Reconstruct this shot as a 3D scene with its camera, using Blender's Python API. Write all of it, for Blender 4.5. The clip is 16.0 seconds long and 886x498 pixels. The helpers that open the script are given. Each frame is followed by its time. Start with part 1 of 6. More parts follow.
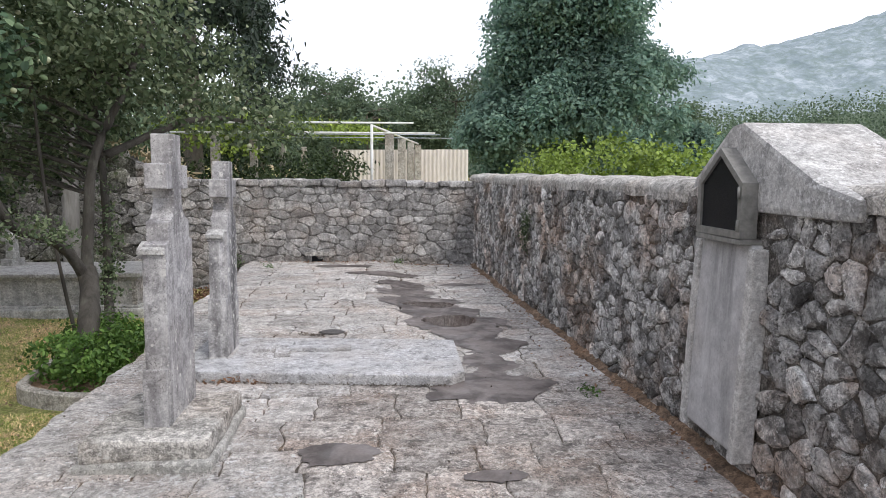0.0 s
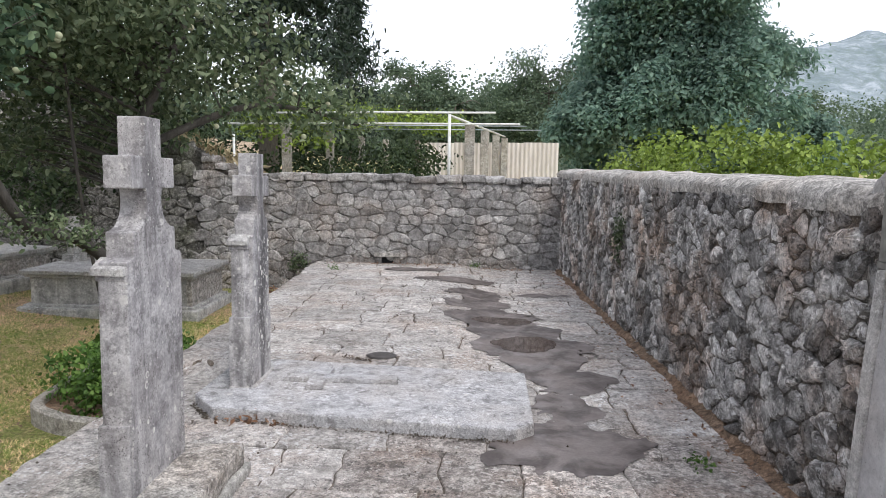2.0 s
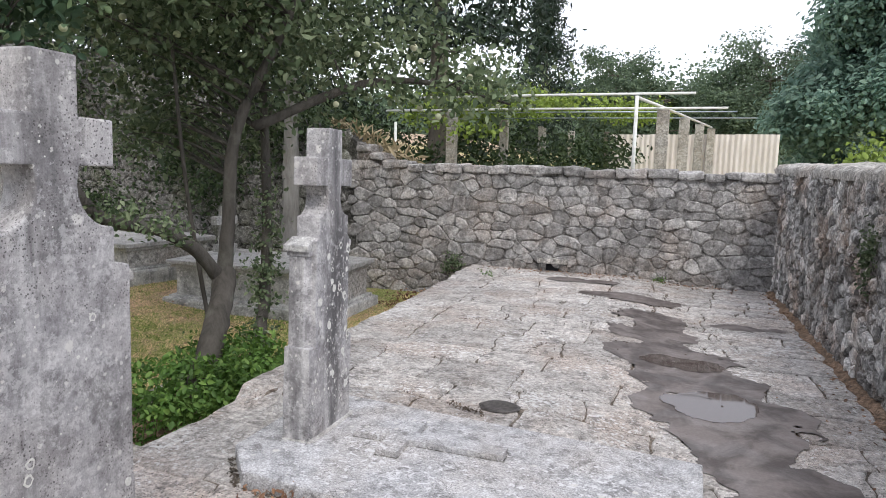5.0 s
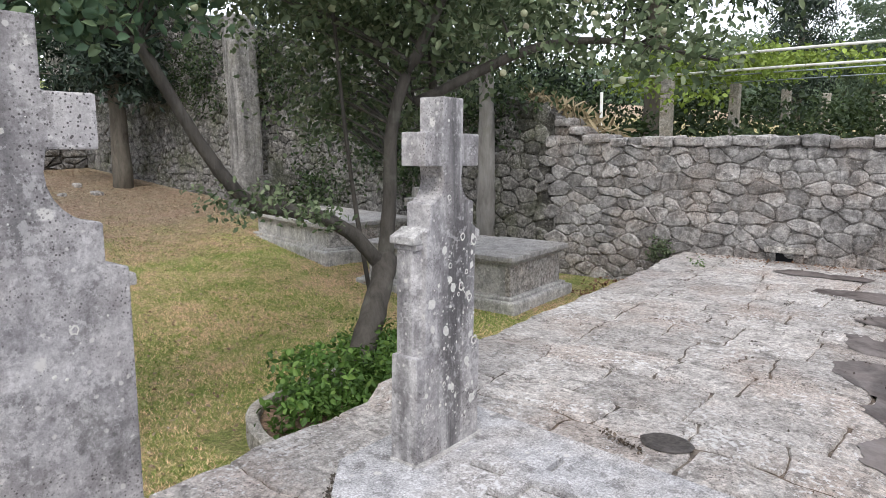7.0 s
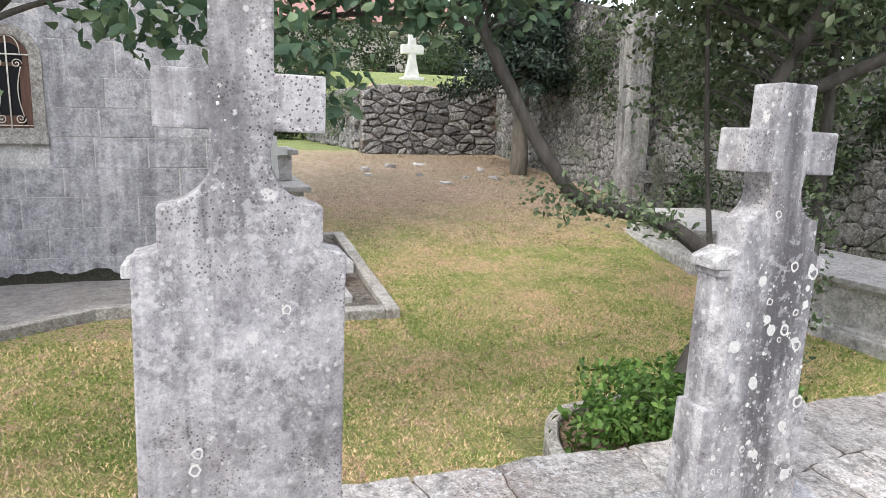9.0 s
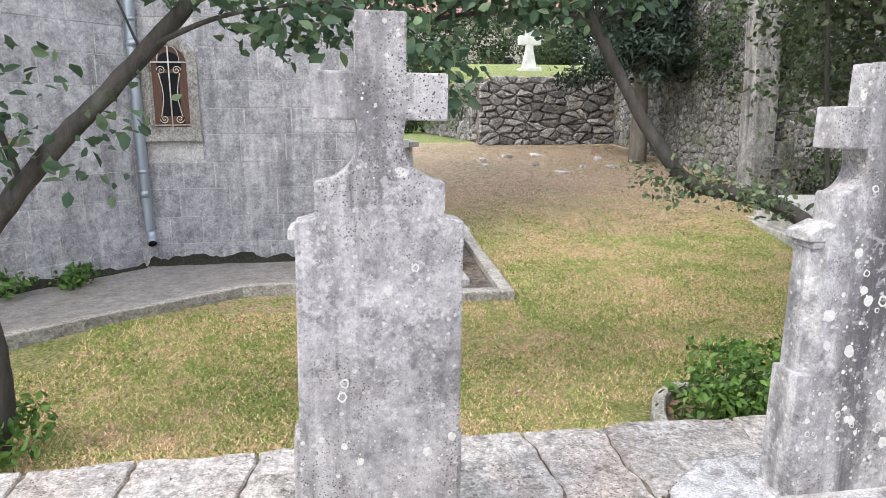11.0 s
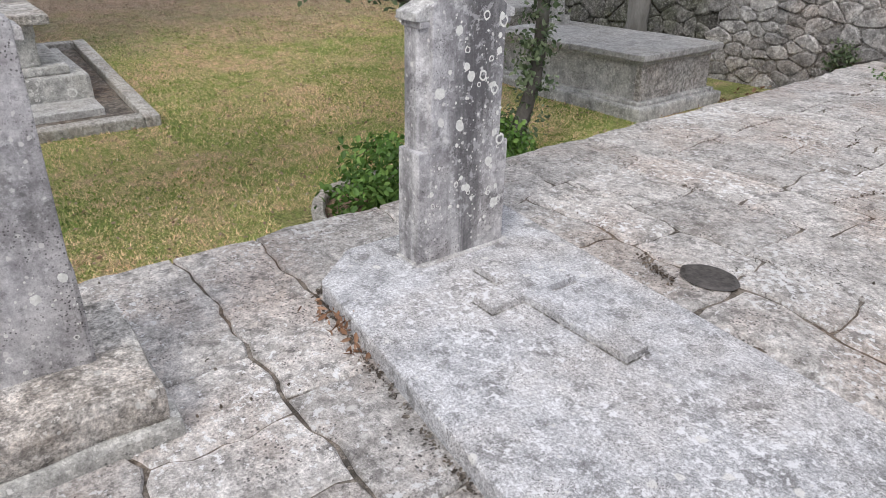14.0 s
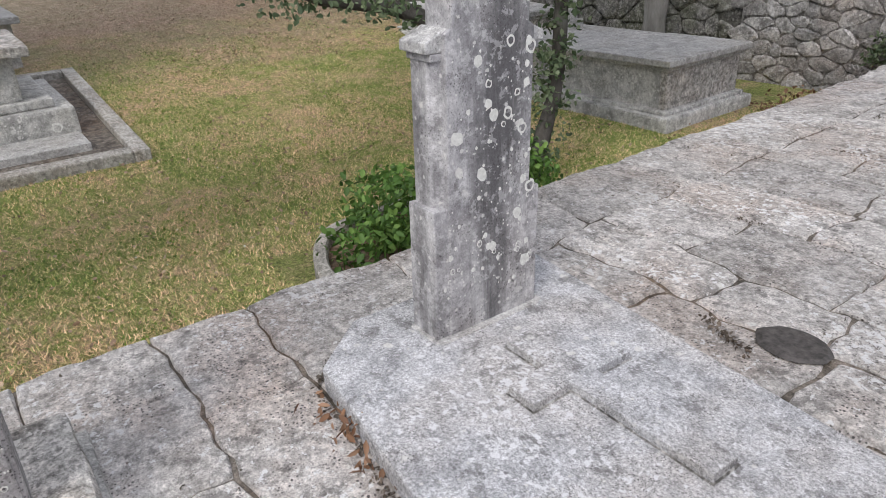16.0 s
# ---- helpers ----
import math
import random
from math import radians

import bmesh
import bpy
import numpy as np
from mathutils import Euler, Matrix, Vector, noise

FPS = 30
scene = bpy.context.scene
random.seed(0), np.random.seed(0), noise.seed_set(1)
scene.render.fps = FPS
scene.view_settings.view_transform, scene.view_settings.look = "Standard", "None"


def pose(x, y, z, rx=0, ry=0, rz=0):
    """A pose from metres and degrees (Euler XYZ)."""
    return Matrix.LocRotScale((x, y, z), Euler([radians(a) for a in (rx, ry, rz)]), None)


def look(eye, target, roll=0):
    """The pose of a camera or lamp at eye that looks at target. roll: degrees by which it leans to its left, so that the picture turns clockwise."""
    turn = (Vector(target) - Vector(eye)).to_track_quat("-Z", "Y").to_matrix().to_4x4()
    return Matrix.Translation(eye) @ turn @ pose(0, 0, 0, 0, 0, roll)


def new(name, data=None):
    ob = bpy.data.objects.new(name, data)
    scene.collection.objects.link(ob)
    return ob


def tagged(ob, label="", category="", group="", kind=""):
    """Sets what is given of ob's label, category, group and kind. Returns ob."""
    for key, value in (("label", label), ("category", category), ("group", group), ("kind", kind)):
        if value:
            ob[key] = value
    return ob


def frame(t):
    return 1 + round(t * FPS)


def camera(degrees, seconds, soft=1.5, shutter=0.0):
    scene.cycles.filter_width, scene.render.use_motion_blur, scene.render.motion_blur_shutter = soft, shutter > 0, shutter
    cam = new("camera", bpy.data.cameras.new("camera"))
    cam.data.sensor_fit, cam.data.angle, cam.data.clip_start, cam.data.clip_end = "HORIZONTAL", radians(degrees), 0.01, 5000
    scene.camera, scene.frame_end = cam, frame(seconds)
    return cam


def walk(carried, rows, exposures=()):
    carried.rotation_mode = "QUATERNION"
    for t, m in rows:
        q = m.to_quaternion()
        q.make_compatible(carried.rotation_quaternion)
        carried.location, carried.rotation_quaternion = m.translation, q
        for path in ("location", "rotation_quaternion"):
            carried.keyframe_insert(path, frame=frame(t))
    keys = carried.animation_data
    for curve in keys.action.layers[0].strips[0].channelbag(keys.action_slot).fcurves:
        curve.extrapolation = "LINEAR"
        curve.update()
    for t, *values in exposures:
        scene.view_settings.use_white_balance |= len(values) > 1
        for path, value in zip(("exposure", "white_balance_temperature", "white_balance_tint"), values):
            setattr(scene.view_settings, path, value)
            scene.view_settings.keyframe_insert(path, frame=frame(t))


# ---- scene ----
cam = camera(65.9, 16.0, 0.5)
PATH = [
    (0, (0.157, 1.583, 1.594), (0.322, 3.563, 1.371), 0.4),
    (0.5, (0.246, 1.856, 1.581), (0.245, 3.845, 1.373), 0.4),
    (1, (0.378, 2.161, 1.591), (0.272, 4.144, 1.352), 1.7),
    (1.5, (0.408, 2.419, 1.591), (0.303, 4.405, 1.377), 1.6),
    (2, (0.395, 2.694, 1.608), (0.295, 4.676, 1.365), 0.8),
    (2.5, (0.422, 2.962, 1.577), (0.187, 4.934, 1.342), 1.1),
    (3, (0.442, 3.231, 1.571), (0.017, 5.161, 1.264), 0.7),
    (3.2, (0.429, 3.344, 1.56), (-0.023, 5.269, 1.262), 1.0),
    (5.3, (0.606, 4.4, 1.533), (-0.072, 6.263, 1.271), 1.6),
    (5.5, (0.585, 4.506, 1.536), (-0.103, 6.366, 1.274), 1.7),
    (6, (0.591, 4.695, 1.527), (-0.124, 6.538, 1.229), -0.4),
    (6.5, (0.628, 4.908, 1.499), (-0.31, 6.647, 1.189), -0.2),
    (7, (0.716, 5.066, 1.513), (-0.519, 6.605, 1.182), -0.6),
    (7.5, (0.699, 5.203, 1.487), (-0.711, 6.572, 1.117), -0.4),
    (8, (0.635, 5.362, 1.471), (-0.887, 6.601, 1.09), 1.8),
    (8.5, (0.609, 5.49, 1.481), (-1.081, 6.502, 1.136), -0.1),
    (9, (0.685, 5.62, 1.507), (-1.182, 6.245, 1.155), 1.2),
    (9.5, (0.724, 5.614, 1.477), (-1.198, 6.023, 1.105), 0.7),
    (9.7, (0.759, 5.591, 1.474), (-1.174, 5.949, 1.106), 0.5),
    (11.8, (1.147, 5.556, 1.503), (-0.799, 5.803, 1.116), -0.7),
    (12, (1.178, 5.599, 1.495), (-0.77, 5.828, 1.105), -0.8),
    (12.5, (1.243, 5.69, 1.491), (-0.698, 5.967, 1.099), -1.6),
    (13, (1.206, 5.751, 1.469), (-0.657, 6.301, 0.994), -2.4),
    (13.5, (1.072, 5.765, 1.431), (-0.565, 6.645, 0.693), -1.2),
    (14, (0.998, 5.772, 1.4), (-0.461, 6.82, 0.522), -0.3),
    (14.5, (0.928, 5.833, 1.39), (-0.448, 6.963, 0.48), -1.6),
    (15, (0.783, 5.948, 1.385), (-0.608, 7.042, 0.452), -3.6),
    (15.5, (0.668, 6.034, 1.395), (-0.772, 7.068, 0.469), -2.8),
    (16, (0.541, 6.061, 1.408), (-0.941, 7.084, 0.538), -3.1),
]
EXPOSURES = [(0.0, 0.0), (3.2, 0.03), (5.3, 0.1), (6.5, 0.12), (8.0, 0.42), (9.0, 0.65), (12.7, 0.74), (13.5, 0.42), (14.5, 0.06), (16.0, 0.05)]
walk(cam, [(t, look(eye, target, roll)) for t, eye, target, roll in PATH], EXPOSURES)

# ---- world, sun, exposure ----
world = bpy.data.worlds.new("overcast_sky")
scene.world = world
world.use_nodes = True
wt = world.node_tree
wt.nodes.clear()
sky = wt.nodes.new("ShaderNodeTexSky")
sky.sky_type, sky.sun_disc = "NISHITA", False
sky.sun_elevation, sky.sun_rotation = radians(52), radians(125)
bg_sky, bg_cloud = wt.nodes.new("ShaderNodeBackground"), wt.nodes.new("ShaderNodeBackground")
bg_sky.inputs[1].default_value = 0.05
bg_cloud.inputs[0].default_value, bg_cloud.inputs[1].default_value = (0.99, 0.985, 1.06, 1), 1.12
both, wout = wt.nodes.new("ShaderNodeAddShader"), wt.nodes.new("ShaderNodeOutputWorld")
wt.links.new(sky.outputs[0], bg_sky.inputs[0])
wt.links.new(bg_sky.outputs[0], both.inputs[0])
wt.links.new(bg_cloud.outputs[0], both.inputs[1])
wt.links.new(both.outputs[0], wout.inputs[0])

sun_data = bpy.data.lights.new("sun", "SUN")
sun_data.energy, sun_data.angle, sun_data.color = 1.6, radians(20), (1.0, 0.95, 0.88)
sun = new("sun", sun_data)
sun.matrix_world = look((6, -7, 12), (0, 3, 0))

# ---- materials ----
def link(nt, a, b):
    nt.links.new(a, b)


class Shade:
    """A principled material with helpers that add texture nodes in world coordinates."""

    def __init__(self, name, rough=0.9, metal=0.0):
        self.m = bpy.data.materials.new(name)
        self.m.use_nodes = True
        self.nt = self.m.node_tree
        self.b = self.nt.nodes["Principled BSDF"]
        self.b.inputs["Roughness"].default_value = rough
        self.b.inputs["Metallic"].default_value = metal
        self.b.inputs["Specular IOR Level"].default_value = 0.3
        self.geo = self.nt.nodes.new("ShaderNodeNewGeometry")
        self.pos = self.geo.outputs["Position"]

    def node(self, kind):
        return self.nt.nodes.new(kind)

    def stretch(self, sx, sy, sz):
        n = self.node("ShaderNodeMapping")
        link(self.nt, self.pos, n.inputs[0])
        n.inputs["Scale"].default_value = (sx, sy, sz)
        return n.outputs[0]

    def noise(self, scale, detail=5, rough=0.6, warp=0.0, vec=None):
        n = self.node("ShaderNodeTexNoise")
        link(self.nt, vec or self.pos, n.inputs["Vector"])
        n.inputs["Scale"].default_value, n.inputs["Detail"].default_value = scale, detail
        n.inputs["Roughness"].default_value, n.inputs["Distortion"].default_value = rough, warp
        return n.outputs["Fac"]

    def cells(self, scale, vec=None, feature="F1", rand=1.0):
        n = self.node("ShaderNodeTexVoronoi")
        n.feature = feature
        link(self.nt, vec or self.pos, n.inputs["Vector"])
        n.inputs["Scale"].default_value, n.inputs["Randomness"].default_value = scale, rand
        return n.outputs["Distance"]

    def ramp(self, fac, stops):
        n = self.node("ShaderNodeValToRGB")
        e = n.color_ramp.elements
        while len(e) < len(stops):
            e.new(0.5)
        for el, (p, c) in zip(e, stops):
            el.position = p
            el.color = (c, c, c, 1) if isinstance(c, (int, float)) else (*c, 1)
        link(self.nt, fac, n.inputs[0])
        return n.outputs[0]

    def mix(self, fac, a, b, mode="MIX"):
        n = self.node("ShaderNodeMix")
        n.data_type, n.blend_type = "RGBA", mode
        for sock, v in ((n.inputs[0], fac), (n.inputs[6], a), (n.inputs[7], b)):
            if isinstance(v, (int, float)):
                sock.default_value = v
            elif isinstance(v, tuple):
                sock.default_value = (*v, 1)
            else:
                link(self.nt, v, sock)
        return n.outputs[2]

    def math(self, op, a, b=0.0):
        n = self.node("ShaderNodeMath")
        n.operation = op
        for sock, v in ((n.inputs[0], a), (n.inputs[1], b)):
            if isinstance(v, (int, float)):
                sock.default_value = v
            else:
                link(self.nt, v, sock)
        return n.outputs[0]

    def chance(self, island=False):
        if island:
            return self.geo.outputs["Random Per Island"]
        return self.node("ShaderNodeObjectInfo").outputs["Random"]

    def done(self, colour=None, bump=None, depth=0.01, strength=0.6, rough=None):
        if isinstance(colour, tuple):
            self.b.inputs["Base Color"].default_value = (*colour, 1)
        elif colour is not None:
            link(self.nt, colour, self.b.inputs["Base Color"])
        if bump is not None:
            n = self.node("ShaderNodeBump")
            n.inputs["Strength"].default_value, n.inputs["Distance"].default_value = strength, depth
            link(self.nt, bump, n.inputs["Height"])
            link(self.nt, n.outputs[0], self.b.inputs["Normal"])
        if rough is not None:
            link(self.nt, rough, self.b.inputs["Roughness"])
        return self.m


def stone_mat(name, dark, mid, light, lichen=0.35, grime=0.4, fine=60, island=False, vary=0.35, warm=(0.30, 0.20, 0.13), warm_amount=0.25, depth=0.012, spot=9.0, speck=1.0, crumb=26, streak=0.0, black=0.45, crusty=0.7, blot=0.35):
    """Weathered limestone: three greys, pale lichen spots, dark algae and rusty stains, pitted grain."""
    s = Shade(name, 0.92)
    big, med, tiny = s.noise(1.7, 5, 0.6), s.noise(9, 8, 0.72), s.noise(fine * 1.8, 4, 0.7)
    c = s.ramp(med, [(0.36, dark), (0.5, mid), (0.64, light)])
    c = s.mix(s.math("MULTIPLY", s.ramp(big, [(0.46, 0.0), (0.64, 1.0)]), warm_amount), c, warm)
    g = s.math("MULTIPLY", s.ramp(s.noise(5.1, 9, 0.78), [(0.5, 0.0), (0.61, 1.0)]), grime)
    c = s.mix(g, c, tuple(v * 0.4 for v in dark))
    if streak:
        run = s.ramp(s.noise(4.5, 6, 0.62, 0.0, s.stretch(1, 1, 0.12)), [(0.48, 0.0), (0.66, streak)])
        c = s.mix(run, c, tuple(v * 0.45 for v in dark))
        pale = s.ramp(s.noise(6, 5, 0.6, 0.0, s.stretch(1.3, 1.3, 0.1)), [(0.54, 0.0), (0.68, streak * 0.6)])
        c = s.mix(pale, c, tuple(min(0.7, v * 1.2) for v in light))
    lump = s.noise(crumb, 6, 0.75)
    c = s.mix(1.0, c, s.ramp(lump, [(0.38, 1 - 0.45 * speck), (0.5, 1.0), (0.62, 1 + 0.4 * speck)]), "MULTIPLY")
    c = s.mix(1.0, c, s.ramp(tiny, [(0.38, 1 - 0.32 * speck), (0.5, 1.0), (0.62, 1 + 0.28 * speck)]), "MULTIPLY")
    pits = s.math("ADD", s.cells(fine * 0.5), s.math("MULTIPLY", s.noise(40, 3), 0.5))
    c = s.mix(s.math("MULTIPLY", s.ramp(pits, [(0.29, 1.0), (0.34, 0.0)]), 0.7), c, tuple(v * 0.35 for v in dark))
    edge = s.math("ADD", s.cells(spot), s.math("MULTIPLY", s.noise(24, 5, 0.7), 0.5))
    spots = s.math("MULTIPLY", s.ramp(edge, [(0.36, 1.0), (0.40, 0.0)]), s.ramp(s.noise(2.3, 3), [(0.44, 0.0), (0.54, 1.0)]))
    c = s.mix(s.math("MULTIPLY", spots, lichen), c, (0.68, 0.67, 0.64))
    small = s.math("ADD", s.cells(spot * 3.1), s.math("MULTIPLY", s.noise(50, 4), 0.5))
    c = s.mix(s.math("MULTIPLY", s.ramp(small, [(0.36, 1.0), (0.41, 0.0)]), lichen * 0.8), c, (0.68, 0.67, 0.64))
    if black:
        dots = s.math("ADD", s.cells(fine * 0.95), s.math("MULTIPLY", s.noise(fine * 0.7, 3, 0.6), 0.55))
        where = s.ramp(s.noise(3.4, 7, 0.75), [(0.47, 0.0), (0.58, 1.0)])
        c = s.mix(s.math("MULTIPLY", s.math("MULTIPLY", s.ramp(dots, [(0.50, 1.0), (0.56, 0.0)]), where), black), c, (0.075, 0.07, 0.07))
        patch = s.ramp(s.noise(8, 10, 0.8), [(0.6 - 0.1 * blot, 0.0), (0.63 - 0.1 * blot, blot)])
        c = s.mix(patch, c, (0.085, 0.08, 0.076))
        crust = s.ramp(s.math("ADD", s.noise(30, 6, 0.7), s.math("MULTIPLY", s.noise(1.9, 3), 0.35)), [(0.765, 0.0), (0.79, crusty)])
        c = s.mix(crust, c, tuple(min(0.75, v * 1.22) for v in light))
    r = s.chance(island)
    c = s.mix(1.0, c, s.ramp(r, [(0.0, 1 - vary), (1.0, 1 + vary)]), "MULTIPLY")
    h = s.math("ADD", s.math("MULTIPLY", med, 0.5), s.math("ADD", s.math("MULTIPLY", tiny, 0.07), s.math("MULTIPLY", lump, 0.5)))
    return s.done(c, h, depth, 1.0)


def leaf_mat(name, dark, mid, light, size=1.2, trans=0.25):
    s = Shade(name, 0.55)
    r = s.chance(True)
    c = s.ramp(r, [(0.0, dark), (0.55, mid), (1.0, light)])
    c = s.mix(0.6, c, s.ramp(s.noise(size, 3), [(0.35, 0.55), (0.65, 1.3)]), "MULTIPLY")
    s.b.inputs["Specular IOR Level"].default_value = 0.35
    mat = s.done(c)
    t = s.node("ShaderNodeBsdfTranslucent")
    link(s.nt, c, t.inputs[0])
    m = s.node("ShaderNodeMixShader")
    m.inputs[0].default_value = trans
    link(s.nt, s.b.outputs[0], m.inputs[1])
    link(s.nt, t.outputs[0], m.inputs[2])
    link(s.nt, m.outputs[0], s.nt.nodes["Material Output"].inputs[0])
    return mat


def bark_mat(name, dark, light):
    s = Shade(name, 0.95)
    n = s.noise(9, 7, 0.7, 0.5, s.stretch(1, 1, 0.25))
    c = s.ramp(n, [(0.3, dark), (0.7, light)])
    c = s.mix(s.math("MULTIPLY", s.ramp(s.noise(4, 5), [(0.55, 0.0), (0.7, 1.0)]), 0.4), c, (0.22, 0.23, 0.19))
    return s.done(c, s.noise(34, 6, 0.7, 0.3, s.stretch(1, 1, 0.3)), 0.02, 0.9)


M_rubble = stone_mat("rubble_stone", (0.20, 0.196, 0.192), (0.44, 0.433, 0.425), (0.66, 0.65, 0.635), 0.6, 0.7, 50, False, 0.55, (0.40, 0.27, 0.19), 0.6, 0.03, 10, 0.7, 26, 0.0, 0.85, 0.6, 0.75)
M_north_mortar = stone_mat("north_wall_mortar", (0.12, 0.115, 0.11), (0.245, 0.237, 0.228), (0.37, 0.36, 0.345), 0.4, 0.6, 55, False, 0.05, (0.30, 0.22, 0.17), 0.4, 0.06, 9, 0.9, 18, 0.0, 0.8, 0.6, 0.6)
# mortar darkened to go with the tree-shaded stone of the old wall
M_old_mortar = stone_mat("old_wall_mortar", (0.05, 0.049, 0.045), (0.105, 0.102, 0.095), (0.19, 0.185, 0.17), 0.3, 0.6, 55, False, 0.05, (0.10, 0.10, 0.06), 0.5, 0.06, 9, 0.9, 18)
M_rubble_far = stone_mat("rubble_stone_joined", (0.20, 0.196, 0.192), (0.44, 0.433, 0.425), (0.66, 0.65, 0.635), 0.6, 0.7, 50, True, 0.55, (0.40, 0.27, 0.19), 0.6, 0.03, 10, 0.7, 26, 0.0, 0.85, 0.6, 0.75)
M_north = stone_mat("north_wall_stone", (0.20, 0.196, 0.193), (0.33, 0.324, 0.319), (0.47, 0.46, 0.45), 0.55, 0.6, 50, False, 0.32, (0.35, 0.28, 0.23), 0.4, 0.025, 10, 0.7, 26, 0.0, 0.8, 0.6, 0.6)
# mossy stone, its greys lowered to include the shade of the trees
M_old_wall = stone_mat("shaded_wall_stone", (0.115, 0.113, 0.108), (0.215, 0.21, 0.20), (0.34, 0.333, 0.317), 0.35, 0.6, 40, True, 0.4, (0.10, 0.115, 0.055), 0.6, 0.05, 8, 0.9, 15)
M_pillar = stone_mat("pillar_stone", (0.15, 0.147, 0.14), (0.25, 0.245, 0.235), (0.36, 0.353, 0.338), 0.2, 0.5, 60, False, 0.05, (0.2, 0.19, 0.14), 0.4, 0.012, 8, 0.5, 24, 0.8, 0.5, 0.3)
M_mortar = stone_mat("wall_mortar", (0.09, 0.083, 0.075), (0.22, 0.203, 0.185), (0.40, 0.375, 0.345), 0.4, 0.7, 55, False, 0.05, (0.30, 0.19, 0.12), 0.6, 0.08, 9, 1.1, 16, 0.0, 0.9, 0.7, 0.7)
M_flag = stone_mat("flagstone", (0.35, 0.33, 0.312), (0.52, 0.497, 0.476), (0.67, 0.645, 0.62), 0.85, 0.3, 70, False, 0.18, (0.49, 0.385, 0.32), 0.42, 0.030, 8, 0.75, 34, 0.0, 0.95, 0.85, 0.5)
M_flag_worn = stone_mat("soil_stained_flagstone", (0.28, 0.255, 0.237), (0.44, 0.405, 0.378), (0.61, 0.575, 0.545), 0.8, 0.5, 60, False, 0.2, (0.36, 0.265, 0.21), 0.6, 0.024, 7, 0.9, 34, 0.0, 0.95, 0.8, 0.6)
M_joint = stone_mat("joint_soil", (0.065, 0.056, 0.047), (0.135, 0.118, 0.10), (0.25, 0.22, 0.19), 0.0, 0.5, 90, False, 0.05, (0.2, 0.12, 0.07), 0.4, 0.02)
M_slab = stone_mat("grave_slab_stone", (0.345, 0.347, 0.36), (0.475, 0.478, 0.494), (0.60, 0.602, 0.615), 0.8, 0.2, 150, False, 0.04, (0.49, 0.44, 0.395), 0.4, 0.010, 9, 0.95, 110, 0.0, 1.0, 0.8, 0.5)
M_cross = stone_mat("carved_limestone", (0.27, 0.263, 0.273), (0.43, 0.422, 0.43), (0.58, 0.573, 0.575), 0.85, 0.55, 100, False, 0.04, (0.40, 0.365, 0.345), 0.35, 0.006, 7, 0.35, 60, 1.0, 0.9, 0.3, 0.4)
M_capstone = stone_mat("crusted_cap", (0.36, 0.355, 0.35), (0.50, 0.495, 0.485), (0.64, 0.635, 0.62), 0.8, 0.4, 90, False, 0.04, (0.42, 0.37, 0.33), 0.3, 0.008, 9, 0.6, 40)
M_pointing = stone_mat("pale_pointing", (0.42, 0.415, 0.40), (0.53, 0.52, 0.505), (0.63, 0.62, 0.60), 0.2, 0.25, 90, False, 0.02, (0.5, 0.45, 0.4), 0.2, 0.006, 9, 0.5, 40, 0.0, 0.2)
M_cap = stone_mat("mossy_coping", (0.27, 0.26, 0.24), (0.43, 0.415, 0.39), (0.58, 0.56, 0.53), 0.65, 0.5, 60, False, 0.1, (0.38, 0.29, 0.22), 0.3, 0.02, 9, 1.1, 24)
M_dry = stone_mat("field_stone_dark", (0.13, 0.127, 0.125), (0.24, 0.235, 0.23), (0.40, 0.39, 0.38), 0.4, 0.6, 40, False, 0.4, (0.22, 0.2, 0.15), 0.3, 0.05, 8, 1.1, 15)
M_tomb = stone_mat("tomb_stone", (0.31, 0.31, 0.298), (0.46, 0.455, 0.435), (0.60, 0.59, 0.565), 0.7, 0.35, 80, False, 0.06, (0.33, 0.31, 0.24), 0.25, 0.008, 7, 0.5, 40, 0.6, 0.6)
M_lid = stone_mat("tomb_lid_stone", (0.31, 0.307, 0.296), (0.41, 0.404, 0.39), (0.51, 0.503, 0.486), 0.45, 0.3, 80, False, 0.06, (0.30, 0.27, 0.22), 0.3, 0.006, 6, 0.5, 40)
M_ashlar = stone_mat("chapel_ashlar", (0.28, 0.28, 0.295), (0.41, 0.41, 0.427), (0.54, 0.538, 0.55), 0.45, 0.5, 60, False, 0.13, (0.33, 0.32, 0.31), 0.2, 0.014, 8, 0.4, 34, 0.5, 0.5, 0.35, 0.3)
M_concrete = stone_mat("old_concrete", (0.26, 0.245, 0.22), (0.36, 0.345, 0.315), (0.46, 0.445, 0.415), 0.35, 0.35, 90, False, 0.08, (0.32, 0.26, 0.19), 0.3, 0.010, 8, 0.9, 40)
M_plaster = stone_mat("plaster_panel", (0.42, 0.415, 0.42), (0.50, 0.495, 0.50), (0.60, 0.595, 0.595), 0.2, 0.2, 90, False, 0.03, (0.42, 0.37, 0.33), 0.3, 0.003, 8, 0.15, 50, 0.8, 0.2, 0.0, 0.1)
M_path = stone_mat("damp_concrete", (0.20, 0.185, 0.17), (0.30, 0.285, 0.265), (0.40, 0.38, 0.36), 0.1, 0.5, 90, False, 0.02, (0.25, 0.21, 0.16), 0.4, 0.006, 8, 0.4, 40)
M_path.node_tree.nodes["Principled BSDF"].inputs["Roughness"].default_value = 0.38
M_soil = stone_mat("leaf_litter_soil", (0.12, 0.085, 0.058), (0.215, 0.148, 0.102), (0.33, 0.235, 0.168), 0.0, 0.4, 70, False, 0.02, (0.26, 0.16, 0.10), 0.5, 0.03)

LAWN = [(0.43, (0.31, 0.36, 0.11)), (0.5, (0.51, 0.465, 0.21)), (0.56, (0.66, 0.48, 0.31))]


